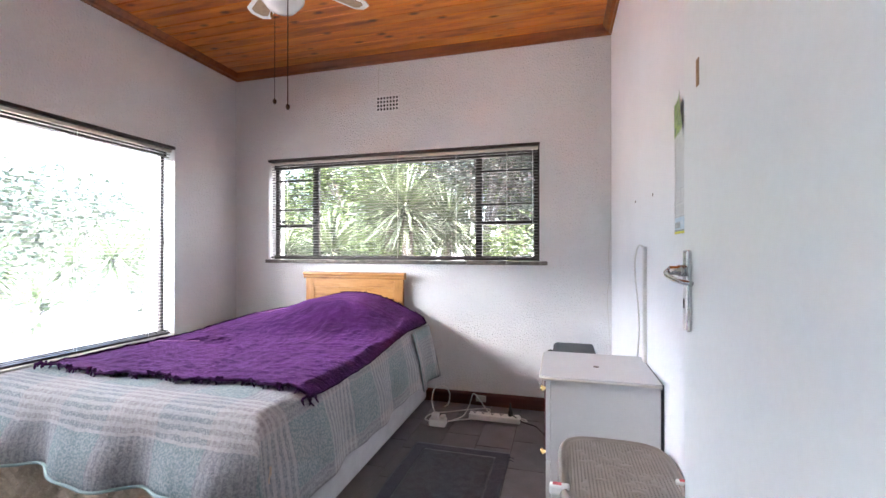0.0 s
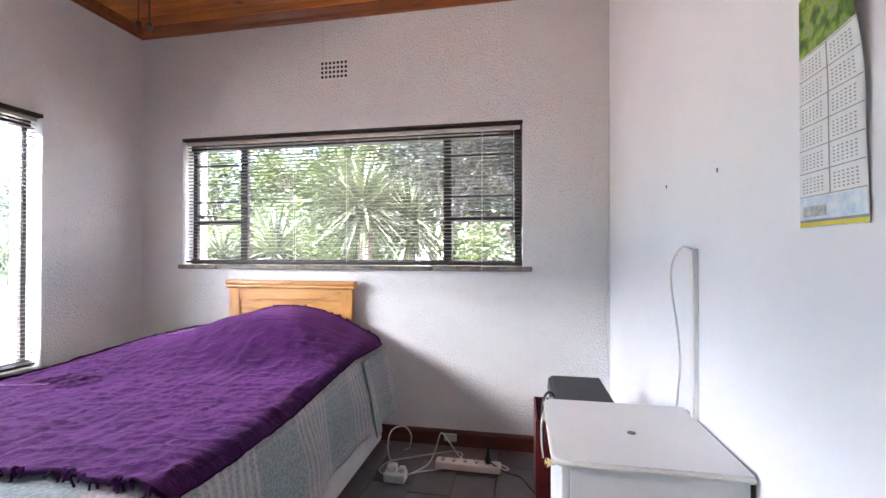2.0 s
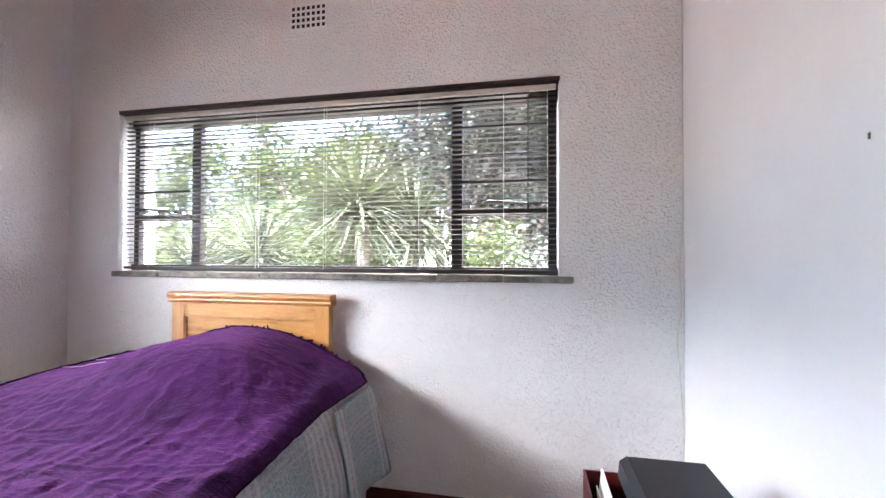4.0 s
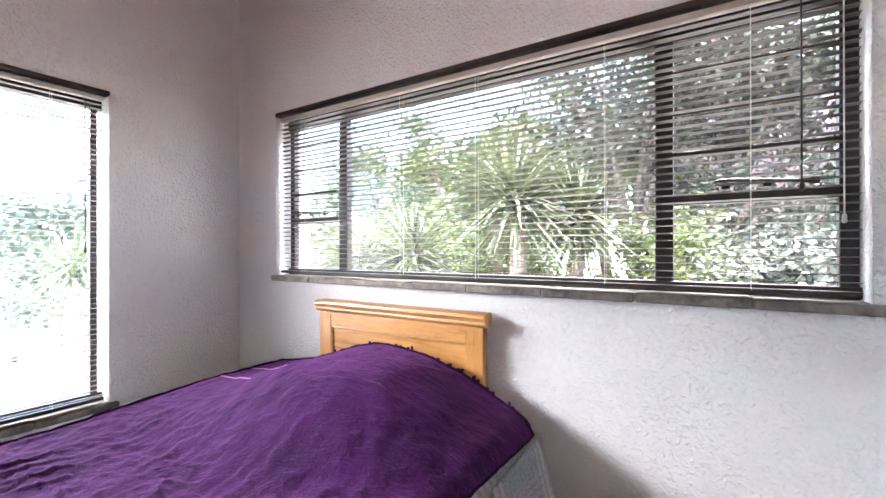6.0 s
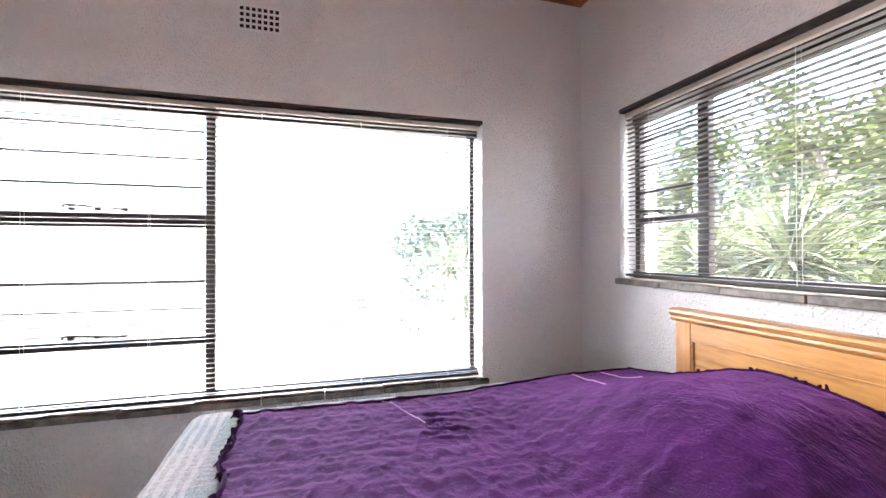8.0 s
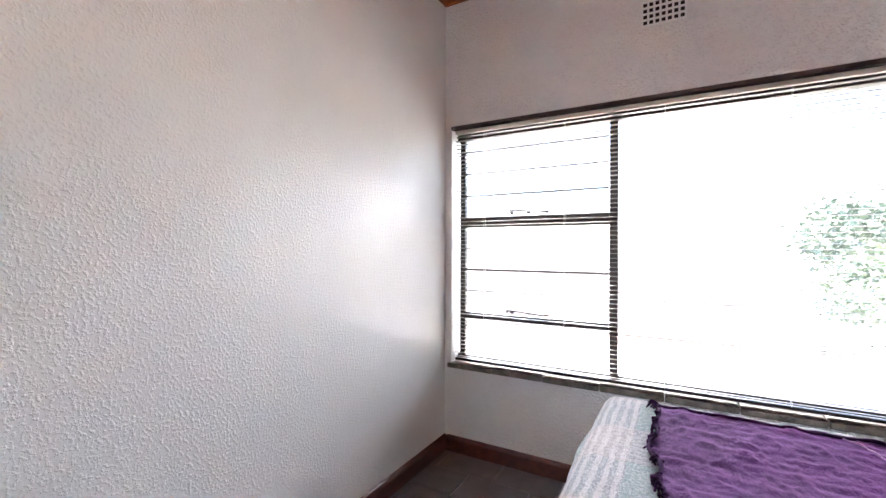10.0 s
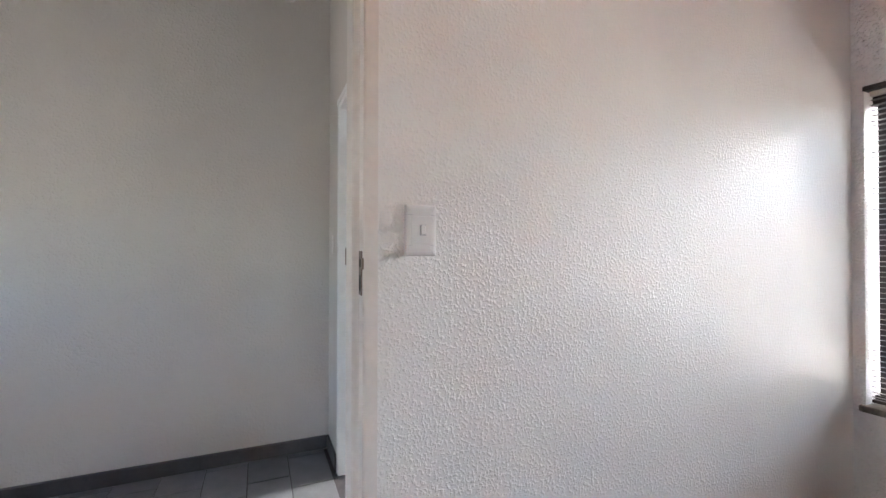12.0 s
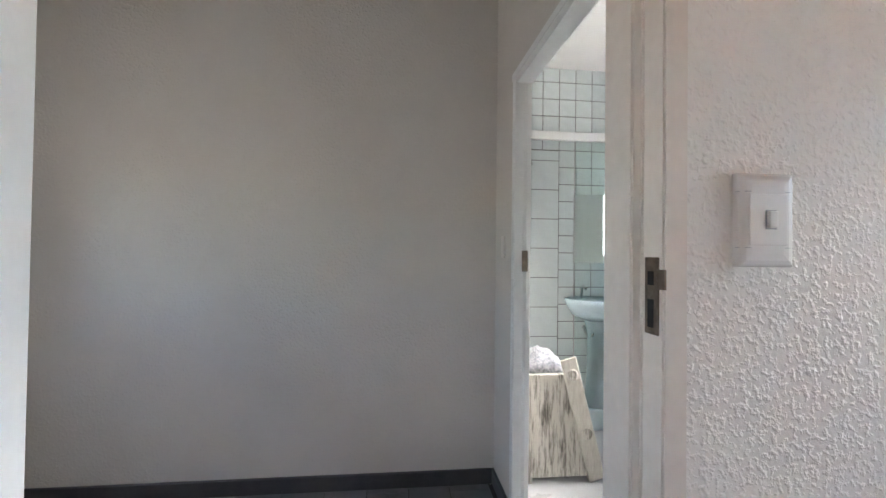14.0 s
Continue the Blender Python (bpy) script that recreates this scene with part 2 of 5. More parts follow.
M_SLATE = surface("slate_sill", (0.055, 0.05, 0.045), (0.27, 0.24, 0.2), 17, 0.5, 70, 0.35, random=0.3)
M_GLASS = clear_glass("window_glass")
M_PAINT = surface("white_gloss_paint", (0.76, 0.77, 0.76), (0.83, 0.84, 0.83), 3, 0.32, 60, 0.05)
M_FRAME_PAINT = surface("cream_frame_paint", (0.66, 0.62, 0.57), (0.76, 0.72, 0.67), 5, 0.35, 40, 0.12)
M_CHROME = surface("chrome", (0.62, 0.62, 0.63), (0.78, 0.78, 0.79), 5, 0.14, 60, 0.02, metal=1.0)
M_STRIKE = surface("tarnished_steel", (0.10, 0.08, 0.06), (0.25, 0.2, 0.16), 40, 0.4, 120, 0.2, metal=1.0)
M_BRASS = surface("brass", (0.6, 0.42, 0.16), (0.75, 0.56, 0.25), 20, 0.2, 60, 0.02, metal=1.0)
M_LAMINATE = surface("white_laminate", (0.64, 0.635, 0.625), (0.70, 0.695, 0.685), 4, 0.45, 90, 0.04)
M_EDGE = surface("cream_edging", (0.6, 0.57, 0.5), (0.7, 0.67, 0.6), 10, 0.45)
M_BLACK = surface("black_plastic", (0.012, 0.012, 0.014), (0.03, 0.03, 0.033), 12, 0.42, 200, 0.15)
M_DARKGREY = surface("dark_grey_lid", (0.016, 0.016, 0.019), (0.032, 0.032, 0.036), 12, 0.45, 200, 0.15)
# Dark red board, darkened further by putting the box's shadow into the colour.
M_RED = surface("shaded_dark_red_board", (0.06, 0.005, 0.007), (0.11, 0.010, 0.012), 10, 0.4, 60, 0.1)
M_PAPER = surface("white_paper", (0.72, 0.72, 0.7), (0.82, 0.82, 0.8), 10, 0.7)
M_INK_AND_SHADE = surface("grey_print_and_gap_shade", (0.22, 0.23, 0.25), (0.32, 0.33, 0.35), 40, 0.6)
M_PLASTIC = surface("white_plastic", (0.70, 0.69, 0.66), (0.79, 0.78, 0.75), 10, 0.3, 60, 0.03)
M_SWITCH = surface("glossy_white_plastic", (0.68, 0.67, 0.65), (0.74, 0.73, 0.71), 10, 0.2, 60, 0.01)
M_CABLE = surface("white_cable", (0.62, 0.6, 0.56), (0.72, 0.7, 0.66), 30, 0.4)
M_THROW = throw_cloth("purple_throw", (0.021, 0.0022, 0.030), (0.054, 0.0056, 0.075))
M_THREAD = cloth("pale_pink_thread", (0.5, 0.22, 0.5), (0.62, 0.32, 0.6))
M_FRINGE = cloth("dark_purple_fringe", (0.018, 0.002, 0.025), (0.042, 0.005, 0.056), 1400, 40.0, 0.85, 0.0)
M_BLANKET = plaid("plaid_blanket")
M_HEM = cloth("teal_binding", (0.30, 0.42, 0.43), (0.38, 0.5, 0.5))
M_BASE = cloth("white_base_cover", (0.6, 0.6, 0.62), (0.72, 0.72, 0.74))
M_CROCHET = cloth("beige_crochet", (0.50, 0.40, 0.30), (0.68, 0.57, 0.45), 400, 30)
M_RUG = cloth("grey_blue_rug", (0.055, 0.058, 0.072), (0.115, 0.12, 0.145), 500, 26.0)
M_RUG_EDGE = cloth("blue_rug_border", (0.04, 0.045, 0.065), (0.075, 0.08, 0.11), 500, 26.0)
M_HAMPER = surface("taupe_plastic", (0.21, 0.182, 0.155), (0.29, 0.252, 0.215), 14, 0.4, 90, 0.1)
M_HAMPER_SHADE = surface("hamper_inside_shade", (0.03, 0.025, 0.02), (0.05, 0.042, 0.034), 14, 0.7)
M_BOWL = surface("opal_glass", (0.74, 0.73, 0.71), (0.82, 0.81, 0.79), 5, 0.15)
M_CANE = surface("woven_cane", (0.25, 0.17, 0.09), (0.45, 0.33, 0.2), 60, 0.6, 200, 0.5)
M_CHAIN = surface("dark_bronze", (0.05, 0.03, 0.02), (0.12, 0.07, 0.04), 30, 0.4, metal=0.8)
# Near-black that paints the shade inside vents, latch, key and pin openings.
M_HOLE_SHADE = surface("hole_shade", (0.01, 0.01, 0.01), (0.02, 0.02, 0.02), 10, 0.9)


# ---- mesh helpers ----
def box(bm, x0, y0, z0, x1, y1, z1, bevel=0.0, segments=2):
    m = Matrix.Translation(((x0 + x1) / 2, (y0 + y1) / 2, (z0 + z1) / 2)) @ Matrix.Diagonal((x1 - x0, y1 - y0, z1 - z0, 1))
    verts = bmesh.ops.create_cube(bm, size=1, matrix=m)["verts"]
    if bevel:
        edges = list({e for v in verts for e in v.link_edges})
        bmesh.ops.bevel(bm, geom=edges, offset=bevel, segments=segments, affect="EDGES", profile=0.5)
    return bm


def boxes(*some, bevel=0.0):
    bm = bmesh.new()
    for b in some:
        box(bm, *b, bevel=bevel)
    return bm


def part(name, bm, material, parent=None, label="", smooth=False):
    """Links a bmesh as one mesh object under a thing or a part."""
    me = bpy.data.meshes.new(name)
    bmesh.ops.recalc_face_normals(bm, faces=bm.faces)
    if smooth:
        for f in bm.faces:
            f.smooth = True
    bm.to_mesh(me)
    bm.free()
    for m in material if isinstance(material, (list, tuple)) else [material]:
        me.materials.append(m)
    ob = new(name, me)
    if parent is not None:
        ob.parent = parent
        ob.matrix_parent_inverse = parent.matrix_world.inverted()
    return tagged(ob, label)


def shared(name, me, m, parent):
    """One more object on a mesh that alike pieces share."""
    ob = new(name, me)
    ob.matrix_world = m
    ob.parent = parent
    ob.matrix_parent_inverse = parent.matrix_world.inverted()
    return ob


def mesh_of(bm, name, material, smooth=False):
    me = bpy.data.meshes.new(name)
    bmesh.ops.recalc_face_normals(bm, faces=bm.faces)
    if smooth:
        for f in bm.faces:
            f.smooth = True
    bm.to_mesh(me)
    bm.free()
    me.materials.append(material)
    return me


def thing(name, x, y, z, label, category, group="", kind=""):
    ob = new(name)
    ob.empty_display_size = 0.05
    ob.location = (x, y, z)
    bpy.context.view_layer.update()
    return tagged(ob, label, category, group, kind)


def structure(name, bm, material, label="", category=""):
    return tagged(part(name, bm, material), label, category, kind="structure")


def lathe(bm, profile, at=(0, 0, 0), segments=20, turn=None):
    """Turns (radius, height) pairs round z, then moves them."""
    m = Matrix.Translation(at) @ (turn or Matrix.Identity(4))
    rings = []
    for r, z in profile:
        rings.append([bm.verts.new(m @ Vector((r * math.cos(2 * math.pi * k / segments), r * math.sin(2 * math.pi * k / segments), z))) for k in range(segments)])
    for a, b in zip(rings, rings[1:]):
        for k in range(segments):
            bm.faces.new((a[k], a[(k + 1) % segments], b[(k + 1) % segments], b[k]))
    bm.faces.new(rings[0][::-1])
    bm.faces.new(rings[-1])
    return bm


def spline(points, steps=8):
    """A smooth line through the points."""
    p = [Vector(q) for q in points]
    p = [2 * p[0] - p[1], *p, 2 * p[-1] - p[-2]]
    out = []
    for a, b, c, d in zip(p, p[1:], p[2:], p[3:]):
        for k in range(steps):
            u = k / steps
            out.append(0.5 * (2 * b + (c - a) * u + (2 * a - 5 * b + 4 * c - d) * u * u + (3 * b - a - 3 * c + d) * u ** 3))
    return [*out, p[-2]]


def tube(bm, line, radius, segments=8, taper=None):
    rings, side = [], None
    for n, p in enumerate(line):
        way = (line[min(n + 1, len(line) - 1)] - line[max(n - 1, 0)]).normalized()
        side = (side or way.orthogonal()) - (side or way.orthogonal()).project(way)
        side.normalize()
        other = way.cross(side)
        r = radius if taper is None else radius + (taper - radius) * n / (len(line) - 1)
        rings.append([bm.verts.new(p + r * (math.cos(a) * side + math.sin(a) * other)) for a in (2 * math.pi * k / segments for k in range(segments))])
    for a, b in zip(rings, rings[1:]):
        for k in range(segments):
            bm.faces.new((a[k], a[(k + 1) % segments], b[(k + 1) % segments], b[k]))
    bm.faces.new(rings[0][::-1])
    bm.faces.new(rings[-1])
    return bm


def sheet(bm, rows, uv=None):
    """Faces over a grid of places; uv: the cloth's own coordinates."""
    grid = [[bm.verts.new(p) for p in row] for row in rows]
    layer = bm.loops.layers.uv.new("UVMap") if uv else None
    for i in range(len(grid) - 1):
        for j in range(len(grid[0]) - 1):
            f = bm.faces.new((grid[i][j], grid[i][j + 1], grid[i + 1][j + 1], grid[i + 1][j]))
            f.smooth = True
            if uv:
                for loop, (a, b) in zip(f.loops, ((i, j), (i, j + 1), (i + 1, j + 1), (i + 1, j))):
                    loop[layer].uv = uv[a][b]
    return bm


def thicken(ob, amount, offset=-1.0):
    mod = ob.modifiers.new("thickness", "SOLIDIFY")
    mod.thickness, mod.offset = amount, offset
    return ob


def step(a, b, v):
    u = min(1.0, max(0.0, (v - a) / (b - a)))
    return u * u * (3 - 2 * u)


# ---- the bedroom's shell ----
TOP = 2.95                        # top of the walls, above the ceilings
BW = (0.34, 2.695, 1.105, 1.988)  # back window opening: x0, x1, z0, z1
LW = (0.045, 2.345, 0.54, 1.975)  # side window opening: y0, y1, z0, z1
JAMB, HINGE, HEAD = 2.238, 3.235, 2.07

structure("wall_west", boxes(
    (-0.23, -0.13, -0.4, 0, LW[0], TOP), (-0.23, LW[1], -0.4, 0, D + 0.23, TOP),
    (-0.23, LW[0], -0.4, 0, LW[1], LW[2] - 0.03), (-0.23, LW[0], LW[3], 0, LW[1], TOP)), M_STUCCO, "rough plastered white wall with a wide window", "wall")
structure("wall_north", boxes(
    (0, D, -0.4, BW[0], D + 0.23, TOP), (BW[1], D, -0.4, W + 0.13, D + 0.23, TOP),
    (BW[0], D, -0.4, BW[1], D + 0.23, BW[2] - 0.03), (BW[0], D, BW[3], BW[1], D + 0.23, TOP)), M_STUCCO, "rough plastered white wall above the bed", "wall")
structure("wall_east", boxes((W, 0, -0.4, W + 0.13, D, TOP)), M_SMOOTH, "smooth white painted wall", "wall")
structure("wall_south", boxes((0, -0.13, -0.4, JAMB, 0, TOP), (HINGE, -0.13, -0.4, 4.73, 0, TOP), (JAMB, -0.13, HEAD, HINGE, 0, TOP)), M_STUCCO_FRONT, "rough plastered white wall beside the door", "wall")

# pine ceiling: tongue-and-groove boards along x, with sunk V-joints
bm = bmesh.new()
pitch, z = 0.098, H + 0.055
for k in range(32):
    y0 = -0.02 + k * pitch
    y1 = min(y0 + pitch, D)
    v, c = 0.006, 0.007
    ring = [(y0, z + c), (y0 + v, z), (y1 - v, z), (y1, z + c), (y1, z + 0.02), (y0, z + 0.02)]
    lo = [bm.verts.new((0.0, a, b)) for a, b in ring]
    hi = [bm.verts.new((W, a, b)) for a, b in ring]
    for i in range(6):
        bm.faces.new((lo[i], lo[(i + 1) % 6], hi[(i + 1) % 6], hi[i]))
    bm.faces.new(lo[::-1])
    bm.faces.new(hi)
structure("ceiling", bm, M_PINE, "orange varnished pine board ceiling with knots", "ceiling")
# Unseen slab, added to close the rooms against light from above.
structure("roof", boxes((-0.35, -2.8, TOP, 4.95, D + 0.35, TOP + 0.12)), M_OUTER, "unseen flat slab added over the rooms to shut out the sky", "roof")


def moulding(x0, y0, x1, y1, ox, oy, profile, name, material, label):
    """A strip along a wall: profile of (out from the wall, height); (ox, oy) points into the room."""
    bm = bmesh.new()
    a = [bm.verts.new((x0 + ox * o, y0 + oy * o, h)) for o, h in profile]
    b = [bm.verts.new((x1 + ox * o, y1 + oy * o, h)) for o, h in profile]
    n = len(profile)
    for i in range(n):
        bm.faces.new((a[i], a[(i + 1) % n], b[(i + 1) % n], b[i]))
    bm.faces.new(a[::-1])
    bm.faces.new(b)
    structure(name, bm, material, label, "trim")


crown = [(0, H), (0.012, H), (0.018, H + 0.012), (0.038, H + 0.02), (0.055, H + 0.042), (0.062, H + 0.05), (0.062, H + 0.056), (0, H + 0.056)]
for x0, y0, x1, y1, ox, oy in ((0, D, W, D, 0, -1), (0, 0, 0, D, 1, 0), (W, 0, W, D, -1, 0), (0, 0, W, 0, 0, 1)):
    moulding(x0, y0, x1, y1, ox, oy, crown, "cornice", M_CORNICE, "dark varnished wooden cornice")
skirt = [(0, 0), (0.018, 0), (0.018, 0.075), (0.012, 0.088), (0, 0.094)]
for x0, y0, x1, y1, ox, oy in ((0, D, W, D, 0, -1), (0, 0.02, 0, D - 0.02, 1, 0), (0, 0, JAMB - 0.05, 0, 0, 1)):
    moulding(x0, y0, x1, y1, ox, oy, skirt, "baseboard", M_SKIRT, "red-brown wooden skirting board")
skirt_low = [(0, 0), (0.014, 0), (0.014, 0.07), (0.008, 0.08), (0, 0.08)]
moulding(W, 0.02, W, D - 0.02, -1, 0, skirt_low, "baseboard", M_PAINT, "white painted skirting board")

# ---- floors (the tiles themselves are laid last) ----
floor = structure("floor", boxes((-0.2, -2.68, -0.14, 4.73, D + 0.2, -0.008)), M_GROUT, "mauve-grey tiled floor with dark joints", "floor")

# ---- hall and bathroom shell ----
HALL_Y, BATH_X = -1.705, 2.10
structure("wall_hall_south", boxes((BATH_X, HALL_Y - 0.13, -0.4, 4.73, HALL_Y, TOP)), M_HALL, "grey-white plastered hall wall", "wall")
# Unseen end wall; its opening is added to let light into the hall.
structure("unseen_hall_end", boxes((4.6, HALL_Y, -0.4, 4.73, -0.93, TOP), (4.6, -0.4, -0.4, 4.73, -0.13, TOP), (4.6, -0.93, 1.75, 4.73, -0.4, TOP), (4.6, -0.93, -0.4, 4.73, -0.4, 1.1)), M_HALL, "grey-white plastered hall wall", "wall")
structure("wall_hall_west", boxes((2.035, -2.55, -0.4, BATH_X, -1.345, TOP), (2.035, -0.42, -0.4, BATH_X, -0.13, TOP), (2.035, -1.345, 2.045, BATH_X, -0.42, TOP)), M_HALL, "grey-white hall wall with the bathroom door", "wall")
structure("ceiling_hall", boxes((BATH_X, HALL_Y, 2.9, 4.6, -0.13, 2.94)), M_WHITE_CEILING, "white plastered hall ceiling", "ceiling")
structure("wall_bath_south", boxes((0.3, -2.68, -0.4, 2.12, -2.55, TOP)), M_WHITE_CEILING, "bathroom wall behind white tiles", "wall")
structure("wall_bath_west", boxes((0.3, -2.55, -0.4, 0.43, -1.8, TOP), (0.3, -1.3, -0.4, 0.43, -0.13, TOP), (0.3, -1.8, -0.4, 0.43, -1.3, 1.25), (0.3, -1.8, 2.1, 0.43, -1.3, TOP)), M_WHITE_CEILING, "bathroom wall with a window opening", "wall")
structure("ceiling_bath", boxes((0.43, -2.55, 2.66, 2.035, -0.13, 2.7)), M_WHITE_CEILING, "white bathroom ceiling", "ceiling")
hall_skirt = [(0, 0), (0.012, 0), (0.012, 0.074), (0.008, 0.08), (0, 0.08)]
moulding(BATH_X + 0.013, HALL_Y, 4.6, HALL_Y, 0, 1, hall_skirt, "baseboard", M_HALL_SKIRT, "dark grey tile skirting in the hall")
moulding(BATH_X, HALL_Y + 0.001, BATH_X, -1.40, 1, 0, hall_skirt, "baseboard", M_HALL_SKIRT, "dark grey tile skirting in the hall")


# ---- door frames ----
def jamb_profile(x, side, y_room, y_far, width=0.055):
    """Plan outline of a pressed-steel jamb: face, rebate and stop. side +1: the opening lies towards +x."""
    s = side
    return [(x, y_room + 0.004), (x + s * 0.037, y_room + 0.004), (x + s * 0.037, y_room - 0.046), (x + s * 0.053, y_room - 0.05),
            (x + s * 0.053, y_far - 0.004), (x, y_far - 0.004)]


def upright(outline, z0, z1):
    bm = bmesh.new()
    lo = [bm.verts.new((a, b, z0)) for a, b in outline]
    hi = [bm.verts.new((a, b, z1)) for a, b in outline]
    n = len(outline)
    for i in range(n):
        bm.faces.new((lo[i], lo[(i + 1) % n], hi[(i + 1) % n], hi[i]))
    bm.faces.new(lo[::-1])
    bm.faces.new(hi)
    bmesh.ops.recalc_face_normals(bm, faces=bm.faces)
    bmesh.ops.bevel(bm, geom=[e for e in bm.edges if abs(e.verts[0].co.z - e.verts[1].co.z) > 0.1], offset=0.003, segments=2, affect="EDGES")
    return bm


frame_1 = thing("door_frame_1", (JAMB + HINGE) / 2, -0.06, 0, "cream painted pressed-steel bedroom door frame", "door frame", kind="structure")
part("jamb", upright(jamb_profile(JAMB, 1, 0, -0.13), 0, HEAD), M_FRAME_PAINT, frame_1)
part("jamb", upright(jamb_profile(HINGE, -1, 0, -0.13), 0, HEAD), M_FRAME_PAINT, frame_1)
part("lintel", boxes((JAMB + 0.054, -0.134, HEAD - 0.05, HINGE - 0.054, 0.004, HEAD - 0.002), bevel=0.003), M_FRAME_PAINT, frame_1)
strike = part("strike_plate", boxes((JAMB + 0.0372, -0.036, 1.115, JAMB + 0.0395, -0.004, 1.225), bevel=0.001), M_STRIKE, frame_1, "tarnished steel strike plate")
# Dark plates paint the shade inside the latch openings.
part("latch_hole_shade", boxes((JAMB + 0.0396, -0.028, 1.185, JAMB + 0.0402, -0.014, 1.205), (JAMB + 0.0396, -0.028, 1.125, JAMB + 0.0402, -0.014, 1.165)), M_HOLE_SHADE, strike)
part("strike_lip", boxes((JAMB + 0.0375, -0.006, 1.18, JAMB + 0.041, 0.012, 1.208), bevel=0.001), M_STRIKE, strike)

frame_2 = thing("door_frame_2", 2.06, -0.92, 0, "white painted pressed-steel bathroom door frame", "door frame", kind="structure")
for y0, s in ((-1.345, 1), (-0.42, -1)):
    outline = [(BATH_X + 0.006, y0 - s * 0.028), (BATH_X + 0.009, y0 - s * 0.014), (BATH_X + 0.004, y0 - s * 0.004), (BATH_X + 0.006, y0 + s * 0.018), (BATH_X - 0.04, y0 + s * 0.02), (BATH_X - 0.044, y0 + s * 0.027), (2.031, y0 + s * 0.027), (2.031, y0 - s * 0.0), (BATH_X + 0.0, y0 - s * 0.0), (BATH_X + 0.0, y0 - s * 0.028)]
    part("jamb", upright(outline, 0, 2.07), M_PAINT, frame_2)
part("lintel", boxes((2.031, -1.309, 2.012, BATH_X + 0.006, -0.456, 2.07), (BATH_X + 0.0062, -1.372, 2.04, BATH_X + 0.012, -0.392, 2.072), bevel=0.003), M_PAINT, frame_2)
part("strike_plate", boxes((2.045, -1.3178, 1.155, 2.072, -1.3155, 1.25), bevel=0.0008), M_STRIKE, frame_2, "dark steel strike plate")

# bedroom door, standing open beside the wall
door = thing("door_1", 3.087, 0.01, 0, "white flush door standing wide open", "door", kind="structure")
part("leaf", boxes((3.067, 0.0, 0.012, 3.104, 0.687, 2.02), bevel=0.002), M_PAINT, door)
handle = part("lock_plate", boxes((3.058, 0.634, 1.034, 3.067, 0.665, 1.184), bevel=0.004), M_CHROME, door, "chrome lever handle plate")
bm = bmesh.new()
lathe(bm, [(0.011, 0), (0.011, 0.010), (0.0085, 0.014), (0.0085, 0.026)], (3.058, 0.649, 1.146), 16, Matrix.Rotation(radians(-90), 4, "Y"))
part("spindle", bm, M_CHROME, handle, smooth=True)
part("lever", tube(bmesh.new(), spline([(3.043, 0.650, 1.146), (3.036, 0.661, 1.145), (3.030, 0.659, 1.142), (3.027, 0.638, 1.137), (3.028, 0.605, 1.133), (3.034, 0.572, 1.130), (3.042, 0.549, 1.129)], 8), 0.0058, 12, 0.0045), M_CHROME, handle, "curved chrome lever", smooth=True)
# The lock opening's shade is a dark plate on the surface.
part("keyhole_shade", boxes((3.0572, 0.653, 1.076, 3.0579, 0.6575, 1.094)), M_HOLE_SHADE, handle)
part("mark", boxes((3.0662, 0.594, 1.47, 3.0669, 0.609, 1.518)), surface("brown_scuff", (0.25, 0.14, 0.06), (0.4, 0.25, 0.12), 40, 0.7), door, "small brown scuff where something was stuck")
for z in (0.25, 1.75):
    bm = bmesh.new()
    lathe(bm, [(0.006, 0), (0.006, 0.09)], (3.064, 0.003, z), 10)
    part("hinge", bm, M_STRIKE, door, smooth=True)

# light switch
sw = thing("light_switch", 2.13, 0.0, 1.275, "white plastic light switch on the plastered wall", "light switch")
bm = bmesh.new()
rings = [[bm.verts.new((x, y, z)) for x, z in ((2.085 + d, 1.213 + d), (2.169 - d, 1.213 + d), (2.169 - d, 1.344 - d), (2.085 + d, 1.344 - d))] for d, y in ((0, 0.0005), (0.0, 0.0085), (0.0012, 0.0112), (0.0035, 0.0128), (0.009, 0.0142), (0.018, 0.0148))]
for low, high in zip(rings, rings[1:]):
    for k in range(4):
        bm.faces.new((low[k], low[(k + 1) % 4], high[(k + 1) % 4], high[k]))
bm.faces.new(rings[-1])
bm.faces.new(rings[0][::-1])
bmesh.ops.recalc_face_normals(bm, faces=bm.faces)
part("plate", bm, M_SWITCH, sw)
part("cover", boxes((2.0985, 0.0145, 1.2435, 2.1555, 0.0162, 1.3145), bevel=0.0006), M_SWITCH, sw)
part("rocker", boxes((2.117, 0.0164, 1.267, 2.131, 0.0215, 1.291), bevel=0.002), M_SWITCH, sw)
# Grey plate paints the shade in the gap round the rocker.
part("rocker_gap_shade", boxes((2.1155, 0.0161, 1.2655, 2.1325, 0.0166, 1.2925)), M_INK_AND_SHADE, sw)
for z in (1.3175, 1.2395):
    part("edge_line", boxes((2.0848, 0.006, z, 2.1692, 0.0115, z + 0.0008), (2.0925, 0.0116, z, 2.1615, 0.0147, z + 0.0008)), M_INK_AND_SHADE, sw)


# ---- windows ----
def steel_bar(bm, a, b):
    box(bm, min(a[0], b[0]), min(a[1], b[1]), min(a[2], b[2]), max(a[0], b[0]), max(a[1], b[1]), max(a[2], b[2]), bevel=0.002, segments=1)


